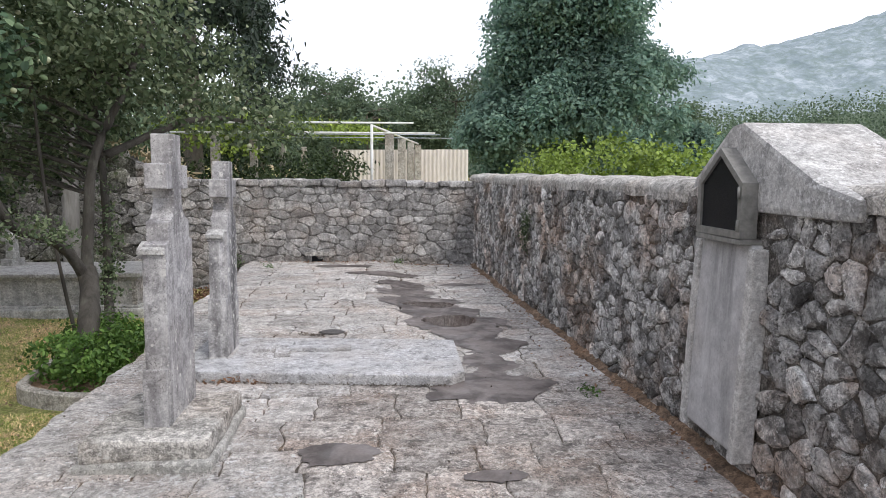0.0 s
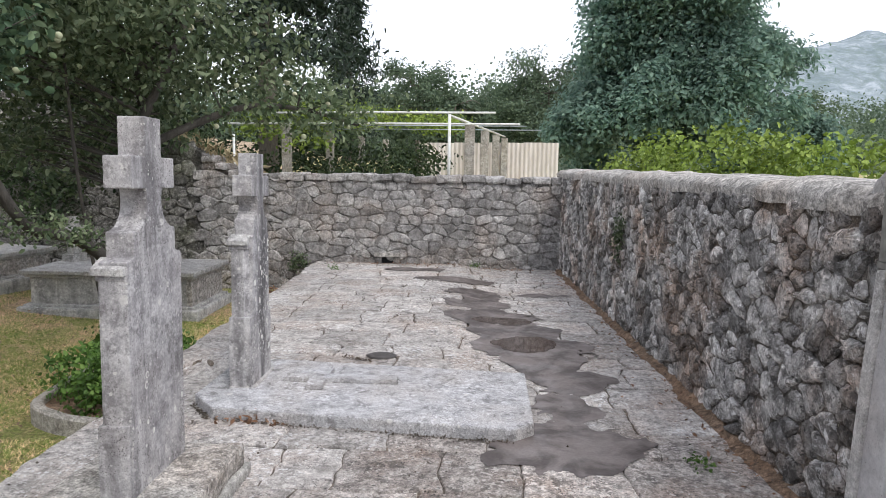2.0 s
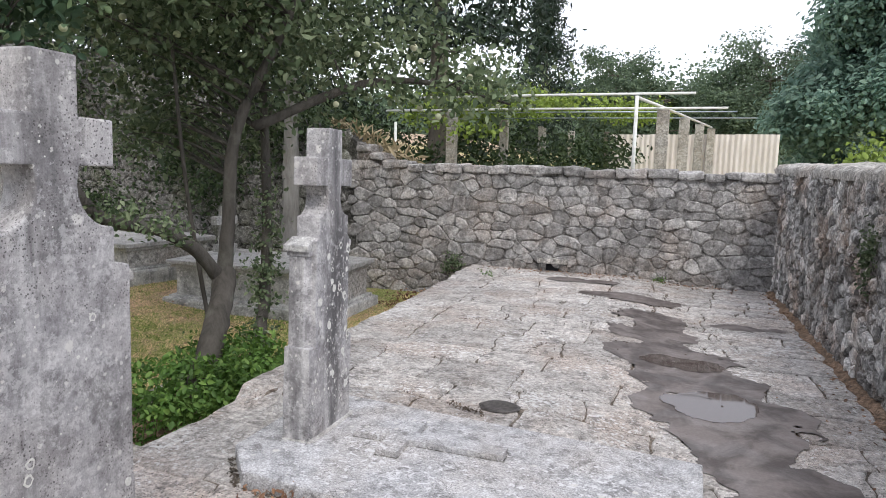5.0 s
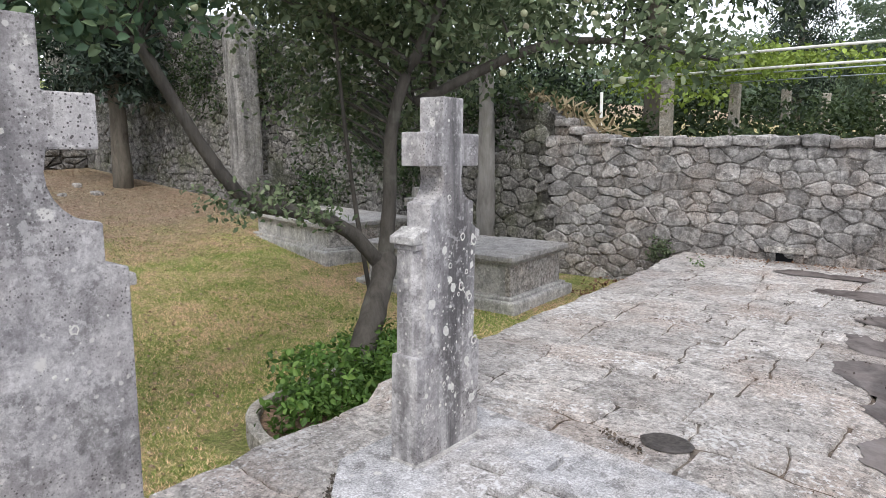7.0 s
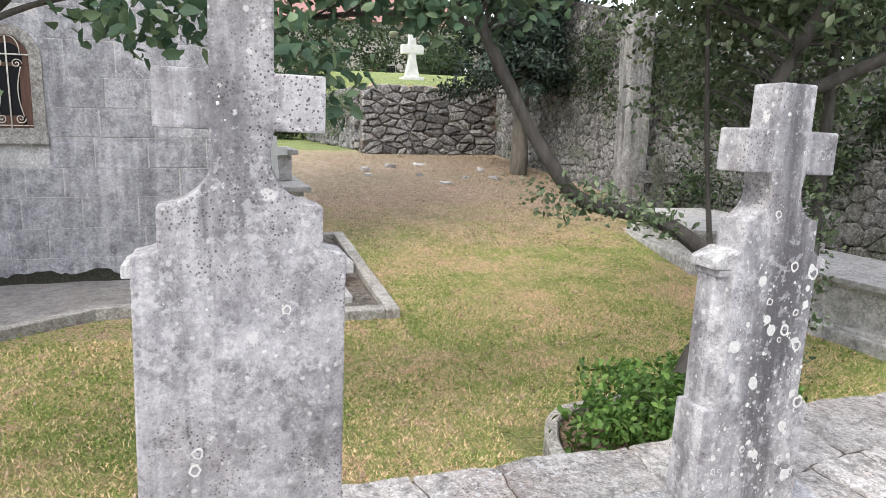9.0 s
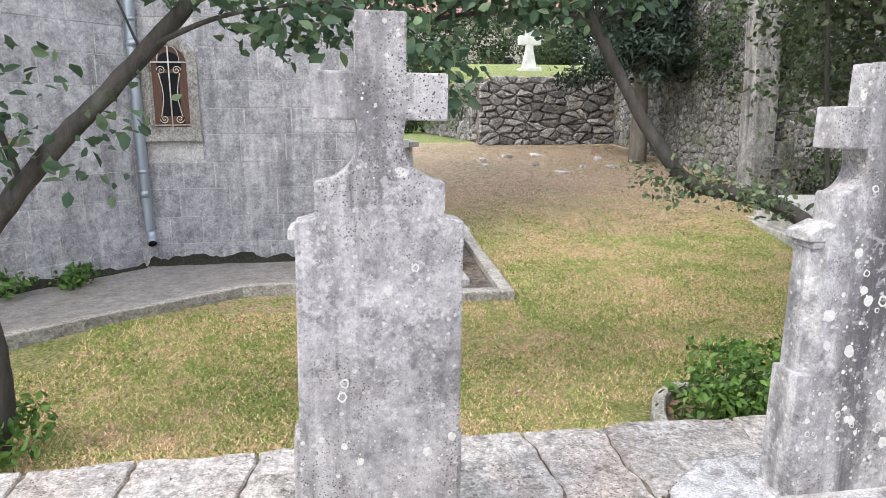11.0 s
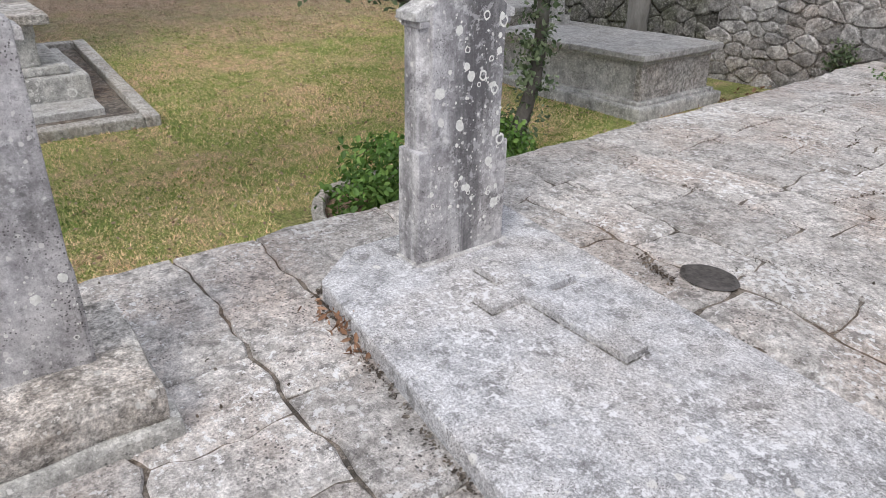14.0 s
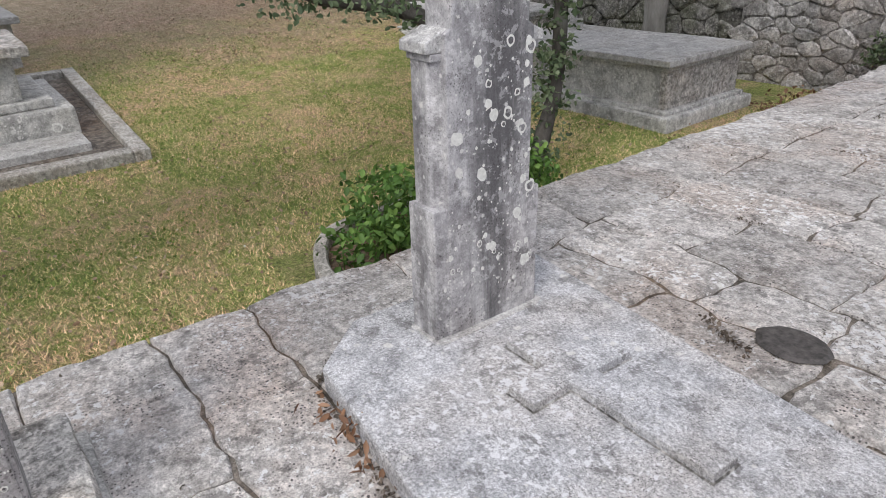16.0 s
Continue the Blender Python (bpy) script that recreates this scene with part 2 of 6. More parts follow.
def lawn_colour(s, stops, fine=None):
    """Grass with dry patches; bare pinkish soil towards the west end."""
    patch = s.math("ADD", s.math("MULTIPLY", s.noise(0.75, 9, 0.78), 0.62), s.math("MULTIPLY", s.noise(5.5, 8, 0.75), 0.38))
    if fine is not None:
        patch = s.math("ADD", patch, s.math("MULTIPLY", s.math("SUBTRACT", fine, 0.5), 0.3))
    c = s.ramp(patch, stops)
    sep = s.node("ShaderNodeSeparateXYZ")
    link(s.nt, s.pos, sep.inputs[0])
    west = s.math("ADD", s.math("MULTIPLY", sep.outputs[0], -0.1), s.math("MULTIPLY", s.noise(0.5, 6, 0.7), 1.0))
    bare = s.math("MULTIPLY", s.ramp(s.math("SUBTRACT", west, 0.86), [(0.4, 0.0), (0.75, 0.75)]), s.ramp(s.math("ADD", s.math("MULTIPLY", sep.outputs[0], 0.1), 2.35), [(0.45, 0.1), (0.55, 1.0)]))
    upper = s.ramp(s.math("ADD", s.math("MULTIPLY", sep.outputs[0], -0.1), -1.36), [(0.5, 0.0), (0.53, 0.85)])
    c = s.mix(upper, c, (0.24, 0.33, 0.10))
    return s.mix(bare, c, s.ramp(s.noise(7, 8, 0.8), [(0.38, (0.30, 0.22, 0.165)), (0.6, (0.56, 0.43, 0.35))]))


s = Shade("lawn_ground", 1.0)
c = lawn_colour(s, LAWN, s.noise(26, 6, 0.8))
c = s.mix(1.0, c, s.ramp(s.noise(38, 7, 0.82), [(0.36, 0.35), (0.5, 0.95), (0.64, 1.5)]), "MULTIPLY")
c = s.mix(1.0, c, s.ramp(s.noise(130, 4, 0.8), [(0.38, 0.4), (0.5, 1.0), (0.62, 1.5)]), "MULTIPLY")
M_lawn = s.done(c, s.noise(55, 6, 0.8), 0.05, 1.0)
s = Shade("grass_blade", 0.8)
c = lawn_colour(s, [(0.43, (0.29, 0.40, 0.10)), (0.5, (0.53, 0.50, 0.20)), (0.57, (0.72, 0.52, 0.33))], s.chance(True))
c = s.mix(1.0, c, s.ramp(s.chance(True), [(0.0, 0.55), (0.5, 1.0), (1.0, 1.5)]), "MULTIPLY")
M_blade = s.done(c)

s = Shade("wet_mud", 0.3)
w = s.noise(3.2, 5, 0.6, 0.6)
c = s.ramp(w, [(0.42, (0.085, 0.072, 0.068)), (0.58, (0.19, 0.166, 0.158))])
c = s.mix(0.4, c, s.ramp(s.noise(60, 4), [(0.3, 0.7), (0.7, 1.3)]), "MULTIPLY")
M_damp = s.done(c, s.noise(40, 4), 0.003, 0.4, s.ramp(s.noise(5, 3), [(0.4, 0.3), (0.6, 0.6)]))
s = Shade("standing_water", 0.03)
s.b.inputs["Specular IOR Level"].default_value = 0.5
M_water = s.done((0.085, 0.066, 0.06))

s = Shade("wet_black_iron", 0.5)
M_drain = s.done(s.ramp(s.noise(40, 4), [(0.35, (0.035, 0.032, 0.03)), (0.65, (0.10, 0.09, 0.085))]), s.noise(60, 4), 0.004, 0.6)
s = Shade("dark_glass", 0.25)
s.b.inputs["Specular IOR Level"].default_value = 0.12
M_glass = s.done((0.012, 0.013, 0.015))
s = Shade("weathered_zinc", 0.45, 0.7)
M_zinc = s.done(s.ramp(s.noise(6, 5, 0.6, 0, s.stretch(1, 1, 0.3)), [(0.3, (0.28, 0.33, 0.38)), (0.7, (0.45, 0.50, 0.55))]))
s = Shade("cream_painted_iron", 0.5)
M_iron = s.done(s.mix(s.ramp(s.noise(25, 4), [(0.5, 0.0), (0.7, 1.0)]), (0.74, 0.72, 0.64), (0.42, 0.35, 0.26)))
s = Shade("white_painted_pipe", 0.5)
M_pipe = s.done(s.mix(s.ramp(s.noise(9, 4), [(0.5, 0.0), (0.75, 1.0)]), (0.72, 0.74, 0.72), (0.48, 0.47, 0.42)))
s = Shade("brown_window_wood", 0.6)
M_wood = s.done(s.ramp(s.noise(14, 5, 0.6, 0.4, s.stretch(1, 4, 0.5)), [(0.3, (0.085, 0.045, 0.032)), (0.7, (0.16, 0.088, 0.062))]))
s = Shade("grey_metal_frame", 0.5, 0.4)
M_metal = s.done(s.ramp(s.noise(20, 4), [(0.3, (0.20, 0.20, 0.19)), (0.7, (0.36, 0.35, 0.33))]))
s = Shade("corrugated_sheet", 0.6)
M_sheet = s.done(s.ramp(s.noise(2.5, 6, 0.7, 0.3, s.stretch(1, 1, 0.35)), [(0.3, (0.50, 0.46, 0.42)), (0.65, (0.72, 0.68, 0.64))]))
s = Shade("white_marble", 0.5)
M_marble = s.done(s.ramp(s.noise(5, 6), [(0.3, (0.50, 0.52, 0.49)), (0.7, (0.72, 0.73, 0.70))]))
s = Shade("red_brown_paint", 0.6)
M_red = s.done(s.ramp(s.noise(5, 6), [(0.3, (0.24, 0.12, 0.10)), (0.7, (0.36, 0.19, 0.16))]))
s = Shade("quince_fruit", 0.6)
M_fruit = s.done(s.ramp(s.chance(), [(0.0, (0.36, 0.40, 0.25)), (0.6, (0.50, 0.52, 0.36)), (1.0, (0.58, 0.55, 0.42))]), s.noise(60, 3), 0.003, 0.5)
s = Shade("apple_fruit", 0.4)
M_apple = s.done(s.ramp(s.noise(18, 3), [(0.35, (0.36, 0.33, 0.16)), (0.65, (0.52, 0.42, 0.25))]))
s = Shade("lichen_crust", 0.95)
M_lichen = s.done(s.ramp(s.noise(70, 4), [(0.3, (0.56, 0.56, 0.53)), (0.7, (0.78, 0.78, 0.74))]), s.noise(160, 3), 0.003, 0.6)
# distance haze is mixed into the rock's pale blue-grey base colour
s = Shade("hazed_mountain_rock", 1.0)
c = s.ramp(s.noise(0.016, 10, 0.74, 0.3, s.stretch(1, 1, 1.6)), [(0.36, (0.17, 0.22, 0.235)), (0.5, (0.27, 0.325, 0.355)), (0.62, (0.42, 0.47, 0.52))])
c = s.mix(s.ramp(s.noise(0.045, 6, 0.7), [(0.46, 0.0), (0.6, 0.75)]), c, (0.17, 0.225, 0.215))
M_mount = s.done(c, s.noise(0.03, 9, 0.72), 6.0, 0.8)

L_quince = leaf_mat("quince_leaf", (0.055, 0.088, 0.042), (0.12, 0.165, 0.085), (0.24, 0.29, 0.17))
L_apple = leaf_mat("apple_leaf", (0.045, 0.088, 0.05), (0.085, 0.15, 0.085), (0.18, 0.25, 0.13))
L_bed = leaf_mat("nettle_leaf", (0.05, 0.11, 0.022), (0.10, 0.20, 0.04), (0.19, 0.31, 0.075), 3.0)
L_vine = leaf_mat("vine_leaf", (0.11, 0.17, 0.03), (0.20, 0.29, 0.05), (0.32, 0.42, 0.09), 1.5)
# the next two greens are paled, the first also blued, to carry distance haze
L_oak = leaf_mat("hazed_broadleaf_foliage", (0.125, 0.215, 0.175), (0.21, 0.33, 0.268), (0.30, 0.43, 0.34), 0.5, 0.5)
L_wood = leaf_mat("hazed_woodland_foliage", (0.085, 0.13, 0.085), (0.125, 0.18, 0.11), (0.18, 0.245, 0.145), 0.15, 0.4)
L_dark = leaf_mat("conifer_foliage", (0.012, 0.024, 0.016), (0.025, 0.045, 0.03), (0.05, 0.08, 0.05), 0.8, 0.1)
L_hedge = leaf_mat("hedge_foliage", (0.02, 0.04, 0.018), (0.045, 0.075, 0.03), (0.09, 0.13, 0.055), 0.8)
L_straw = leaf_mat("dry_straw", (0.22, 0.18, 0.10), (0.34, 0.28, 0.17), (0.48, 0.41, 0.27), 3.0, 0.2)
L_litter = leaf_mat("fallen_leaf", (0.22, 0.14, 0.09), (0.36, 0.25, 0.17), (0.52, 0.40, 0.28), 3.0, 0.1)
L_dry = leaf_mat("dry_leaves", (0.14, 0.07, 0.04), (0.25, 0.14, 0.08), (0.36, 0.22, 0.14), 3.0, 0.1)
B_quince = bark_mat("quince_bark", (0.045, 0.041, 0.036), (0.129, 0.119, 0.105))
B_grey = bark_mat("grey_bark", (0.17, 0.16, 0.15), (0.36, 0.35, 0.33))
B_pine = bark_mat("cypress_bark", (0.09, 0.08, 0.065), (0.21, 0.19, 0.16))

# ---- mesh helpers ----
def mesh_of(name, verts, faces, smooth=False):
    me = bpy.data.meshes.new(name)
    me.from_pydata([tuple(map(float, v)) for v in verts], [], [tuple(f) for f in faces])
    if smooth:
        me.polygons.foreach_set("use_smooth", [True] * len(me.polygons))
    me.update()
    return me


def big_mesh(name, verts, faces, per, smooth=False):
    """A mesh from numpy arrays: faces all with the same number of corners."""
    verts, faces = np.asarray(verts, np.float32), np.asarray(faces, np.int32)
    me = bpy.data.meshes.new(name)
    me.vertices.add(len(verts))
    me.vertices.foreach_set("co", verts.ravel())
    me.loops.add(faces.size)
    me.loops.foreach_set("vertex_index", faces.ravel())
    me.polygons.add(len(faces))
    me.polygons.foreach_set("loop_start", np.arange(0, faces.size, per, dtype=np.int32))
    if smooth:
        me.polygons.foreach_set("use_smooth", np.ones(len(faces), dtype=bool))
    me.update(calc_edges=True)
    me.validate()
    return me


def thing(name, mesh, mat, label="", category="", group="", kind=""):
    ob = new(name, mesh)
    if mesh is not None and mat is not None:
        mesh.materials.append(mat)
    return tagged(ob, label, category, group, kind)


def base(name, at, label, category, group="", kind=""):
    ob = new(name)
    ob.empty_display_size = 0.1
    ob.location = at
    bpy.context.view_layer.update()
    return tagged(ob, label, category, group, kind)


def piece(name, mesh, mat, parent, label=""):
    """A mesh given in world coordinates, as a child of parent."""
    ob = new(name, mesh)
    if mat is not None and not mesh.materials:
        mesh.materials.append(mat)
    ob.parent = parent
    chain, p = Vector((0, 0, 0)), parent
    while p:
        chain += p.location
        p = p.parent
    ob.location = -chain
    return tagged(ob, label)


def bm_mesh(name, bm, smooth=False):
    me = bpy.data.meshes.new(name)
    bmesh.ops.recalc_face_normals(bm, faces=bm.faces)
    bm.to_mesh(me)
    bm.free()
    if smooth:
        me.polygons.foreach_set("use_smooth", [True] * len(me.polygons))
    return me


def box_bm(x0, x1, y0, y1, z0, z1, bevel=0.01, cuts=0, rough=0.0, seed=0):
    """A box with worn, bevelled edges."""
    bm = bmesh.new()
    bmesh.ops.create_cube(bm, size=1, matrix=Matrix.Translation(((x0 + x1) / 2, (y0 + y1) / 2, (z0 + z1) / 2)) @ Matrix.Diagonal((x1 - x0, y1 - y0, z1 - z0, 1)))
    if bevel:
        bmesh.ops.bevel(bm, geom=bm.edges[:], offset=bevel, segments=2, affect="EDGES", profile=0.6)
    if cuts:
        bmesh.ops.subdivide_edges(bm, edges=[e for e in bm.edges if e.calc_length() > 4 * bevel], cuts=cuts, use_grid_fill=True)
    if rough:
        for v in bm.verts:
            v.co += noise.noise_vector(v.co * 4 + Vector((seed, 0, 0))) * rough
    return bm


def box(name, x0, x1, y0, y1, z0, z1, bevel=0.01, cuts=0, rough=0.0, seed=0):
    return bm_mesh(name, box_bm(x0, x1, y0, y1, z0, z1, bevel, cuts, rough, seed))


def prism(name, outline, axis, a, b, bevel=0.008, place=None):
    """Extrude an outline. axis x: outline is (y, z); axis z: outline is (x, y)."""
    bm = bmesh.new()
    put = {"x": lambda p, d: (d, p[0], p[1]), "y": lambda p, d: (p[0], d, p[1]), "z": lambda p, d: (p[0], p[1], d)}[axis]
    lo, hi = [bm.verts.new(put(p, a)) for p in outline], [bm.verts.new(put(p, b)) for p in outline]
    n = len(outline)
    for i in range(n):
        bm.faces.new((lo[i], lo[(i + 1) % n], hi[(i + 1) % n], hi[i]))
    bm.faces.new(hi)
    bm.faces.new(lo[::-1])
    bmesh.ops.recalc_face_normals(bm, faces=bm.faces)
    if bevel:
        sharp = [e for e in bm.edges if len(e.link_faces) == 2 and e.calc_face_angle(0) > 0.5]
        bmesh.ops.bevel(bm, geom=sharp, offset=bevel, segments=2, affect="EDGES", profile=0.6, clamp_overlap=True)
    if place is not None:
        bmesh.ops.transform(bm, matrix=place, verts=bm.verts)
    return bm_mesh(name, bm)


def tube(name, pts, radii, sides=8, wobble=0.0, closed_ends=True):
    """A tapered tube along points."""
    pts = [Vector(p) for p in pts]
    verts, faces = [], []
    up = Vector((0.31, 0.22, 0.93))
    for i, p in enumerate(pts):
        d = (pts[min(i + 1, len(pts) - 1)] - pts[max(i - 1, 0)]).normalized()
        u = d.cross(up)
        u = (u if u.length > 0.05 else d.cross(Vector((1, 0, 0)))).normalized()
        w = d.cross(u)
        for k in range(sides):
            a = 2 * math.pi * k / sides
            r = radii[i]
            if wobble:
                r *= 1 + wobble * noise.noise((p + Vector((math.cos(a), math.sin(a), i * 0.3)) * 0.6) * 3)
            verts.append(p + u * (r * math.cos(a)) + w * (r * math.sin(a)))
    for i in range(len(pts) - 1):
        for k in range(sides):
            k2 = (k + 1) % sides
            faces.append((i * sides + k, i * sides + k2, (i + 1) * sides + k2, (i + 1) * sides + k))
    if closed_ends:
        faces.append(tuple(range(sides - 1, -1, -1)))
        faces.append(tuple(range((len(pts) - 1) * sides, len(pts) * sides)))
    return mesh_of(name, verts, faces, True)


def spline(pts, n=6):
    """Catmull-Rom through points."""
    pts = [Vector(p) for p in pts]
    out = []
    ext = [2 * pts[0] - pts[1]] + pts + [2 * pts[-1] - pts[-2]]
    for i in range(1, len(ext) - 2):
        p0, p1, p2, p3 = ext[i - 1:i + 3]
        for k in range(n):
            t = k / n
            out.append(0.5 * ((2 * p1) + (p2 - p0) * t + (2 * p0 - 5 * p1 + 4 * p2 - p3) * t * t + (3 * p1 - p0 - 3 * p2 + p3) * t ** 3))
    out.append(pts[-1])
    return out


def taper(a, b, n):
    return [a + (b - a) * i / (n - 1) for i in range(n)]


def unit(v):
    return v / np.maximum(np.linalg.norm(v, axis=1, keepdims=True), 1e-6)


def leaves(name, at, size, rng, facing=None, long=1.6, spread=0.9):
    """One mesh of folded leaves, six corners each, at the points given."""
    n = len(at)
    nrm = rng.normal(size=(n, 3)) * spread + (facing if facing is not None else np.array([0, 0, 0.8]))
    nrm = unit(nrm)
    along = unit(np.cross(nrm, rng.normal(size=(n, 3))) + np.array([0, 0, -0.15]))
    side = unit(np.cross(nrm, along))
    nrm = np.cross(along, side)
    s = (size * rng.uniform(0.6, 1.25, n))[:, None]
    v = np.empty((n, 6, 3))
    v[:, 0] = at
    v[:, 1] = at + along * s * 0.35 * long + side * s * 0.42 + nrm * s * 0.12
    v[:, 2] = at + along * s * 0.75 * long + side * s * 0.30 + nrm * s * 0.06
    v[:, 3] = at + along * s * long - nrm * s * 0.14
    v[:, 4] = at + along * s * 0.75 * long - side * s * 0.30 + nrm * s * 0.06
    v[:, 5] = at + along * s * 0.35 * long - side * s * 0.42 + nrm * s * 0.12
    k = (np.arange(n) * 6)[:, None]
    f = np.concatenate([k + np.array([[0, 1, 2, 3]]), k + np.array([[0, 3, 4, 5]])])
    return big_mesh(name, v.reshape(-1, 3), f, 4)


def clumps(balls, count, rng, shell=0.45):
    """Clump centres inside ellipsoids (x, y, z, rx, ry, rz), thicker near the outside."""
    vol = np.array([b[3] * b[4] * b[5] for b in balls])
    pick = rng.choice(len(balls), count, p=vol / vol.sum())
    d = unit(rng.normal(size=(count, 3)))
    r = rng.uniform(shell, 1.0, count)[:, None]
    b = np.array(balls)[pick]
    return b[:, :3] + d * r * b[:, 3:], d


def foliage(name, balls, n_clumps, per, clump, size, rng, shell=0.45, long=1.6, flat=0.6, spread=0.9):
    c, d = clumps(balls, n_clumps, rng, shell)
    at = np.repeat(c, per, 0) + rng.normal(size=(n_clumps * per, 3)) * np.array([clump, clump, clump * flat])
    face = np.repeat(d, per, 0) * 0.6 + np.array([0, 0, 0.6])
    return leaves(name, at, size, rng, face, long, spread), c


def ball(name, at, r, seg=10, squash=1.0):
    bm = bmesh.new()
    bmesh.ops.create_uvsphere(bm, u_segments=seg, v_segments=max(6, seg * 2 // 3), radius=r, matrix=Matrix.Translation(at) @ Matrix.Diagonal((1, 1, squash, 1)))
    return bm_mesh(name, bm, True)


# ---- polygons for laid stone ----
def clip(poly, px, py, nx, ny):
    out, n = [], len(poly)
    for i in range(n):
        a, b = poly[i], poly[(i + 1) % n]
        da, db = (a[0] - px) * nx + (a[1] - py) * ny, (b[0] - px) * nx + (b[1] - py) * ny
        if da <= 0:
            out.append(a)
        if da * db < 0:
            t = da / (da - db)
            out.append((a[0] + (b[0] - a[0]) * t, a[1] + (b[1] - a[1]) * t))
    return out


def rubble_cells(w, h, sx, sy, rng, jitter=0.47, drop=0.2):
    """Irregular cells that fill a w x h field, about sx x sy each, in broken courses."""
    nx, ny = max(1, round(w / sx)), max(1, round(h / sy))
    sx, sy = w / nx, h / ny
    seeds = {}
    for j in range(-1, ny + 1):
        for i in range(-1, nx + 1):
            if rng.random() < drop:
                continue
            seeds[i, j] = ((i + 0.5 + 0.5 * (j % 2) - 0.25 + rng.uniform(-jitter, jitter)) * sx, (j + 0.5 + rng.uniform(-jitter, jitter) * 0.85) * sy)
    cells = []
    k = sy / sx
    for j in range(ny):
        for i in range(nx):
            if (i, j) not in seeds:
                continue
            cx, cy = seeds[i, j]
            poly = [(max(0, cx - 2 * sx), max(0, cy - 2 * sy)), (min(w, cx + 2 * sx), max(0, cy - 2 * sy)), (min(w, cx + 2 * sx), min(h, cy + 2 * sy)), (max(0, cx - 2 * sx), min(h, cy + 2 * sy))]
            for dj in (-2, -1, 0, 1, 2):
                for di in (-2, -1, 0, 1, 2):
                    o = seeds.get((i + di, j + dj))
                    if o is None or (di == 0 and dj == 0):
                        continue
                    ddx, ddy = (o[0] - cx) * k * k, o[1] - cy
                    if len(poly) > 2:
                        poly = clip(poly, (cx + o[0]) / 2, (cy + o[1]) / 2, ddx, ddy)
            if len(poly) > 2:
                cells.append(poly)
    return cells


def stone_shell(poly, gap, depth, proud, round_in, rng, split=1):
    """Vertices (u, v, out) and faces of one stone: a rim at the back, a shoulder and a slightly domed face."""
    cx, cy = sum(p[0] for p in poly) / len(poly), sum(p[1] for p in poly) / len(poly)
    pts = []
    n = len(poly)
    for i in range(n):
        a, b = poly[i], poly[(i + 1) % n]
        for k in range(split):
            t = k / split
            pts.append((a[0] + (b[0] - a[0]) * t, a[1] + (b[1] - a[1]) * t))
    size = math.sqrt(sum((p[0] - cx) ** 2 + (p[1] - cy) ** 2 for p in pts) / len(pts))
    if size < gap * 1.6:
        return None
    tilt = min(0.12, proud * 2.4)
    tilt_u, tilt_v = rng.uniform(-tilt, tilt), rng.uniform(-tilt, tilt)

    def ring(shrink, out, jit):
        r = []
        for p in pts:
            d = math.hypot(p[0] - cx, p[1] - cy)
            f = max(0.25, 1 - shrink / max(d, 1e-4))
            u, v = cx + (p[0] - cx) * f, cy + (p[1] - cy) * f
            r.append((u + rng.uniform(-jit, jit), v + rng.uniform(-jit, jit), out))
        return r

    rings = [ring(gap * 0.7, -depth, 0), ring(gap, proud * 0.35, 0.004), ring(gap + round_in, proud, 0.006)]
    rings[2] = [(u, v, o + (u - cx) * tilt_u + (v - cy) * tilt_v + rng.uniform(-0.15, 0.15) * proud) for u, v, o in rings[2]]
    verts = [v for r in rings for v in r] + [(cx, cy, proud * rng.uniform(1.0, 1.35))]
    m = len(pts)
    faces = []
    for j in range(2):
        for i in range(m):
            faces.append((j * m + i, j * m + (i + 1) % m, (j + 1) * m + (i + 1) % m, (j + 1) * m + i))
    for i in range(m):
        faces.append((2 * m + i, 2 * m + (i + 1) % m, 3 * m))
    return verts, faces


def lay(stones, to_world, mat_one, mat_rest, parent, name, near):
    """Make stones as single pieces where near(world centre) holds (300 at most), the rest as one mesh."""
    rest_v, rest_f, made = [], [], 0
    for verts, faces in stones:
        w = [to_world(*v) for v in verts]
        if made < 300 and near(w[-1]):
            piece(name, mesh_of(name, w, faces), mat_one, parent)
            made += 1
        else:
            k = len(rest_v)
            rest_v += w
            rest_f += [tuple(i + k for i in f) for f in faces]
    if rest_v:
        ob = piece(name + "_field", mesh_of(name + "_field", rest_v, rest_f), mat_rest, parent)
        ob["kind"] = "stuff"

# ---- ground ----
def smooth(a, b, x):
    t = min(1, max(0, (x - a) / (b - a)))
    return t * t * (3 - 2 * t)


def lawn_z(x, y):
    z = -0.42 + 0.085 * max(0, min(14.5, -x - 4.5)) * smooth(4.6, 6.8, y)
    near = min(-0.42 + 0.07 * max(0, -x - 3.2), -0.29)
    z = near + (z - near) * smooth(4.6, 6.8, y)
    z += 0.02 * noise.noise((x * 0.7, y * 0.7, 0))
    return z


def ground_z(x, y):
    low = lawn_z(x, y)
    if -2.3 < x < 2.6 and y < 13.6:
        low = -0.5
    if x > 2.3:
        low = 0.3
    up = 1.12
    up = max(up, 1.15 + 0.16 * max(0, min(12, -x - 4)))
    z = low + (up - low) * smooth(13.55, 13.85, y)
    up2 = 2.66 + 0.12 * max(0, min(10, -x - 18.8))
    z = z + (up2 - z) * smooth(18.35, 18.6, -x) * smooth(9.6, 9.85, y) if x < -18 else z
    return z


def axis_steps(fine0, fine1, step, marks, far):
    v = list(np.arange(fine0, fine1, step)) + list(marks)
    d = step
    a, b = fine0, fine1
    while b < far or a > -far:
        d *= 1.6
        a, b = a - d, b + d
        v += [a, b]
    return sorted(set(round(float(q), 3) for q in v))


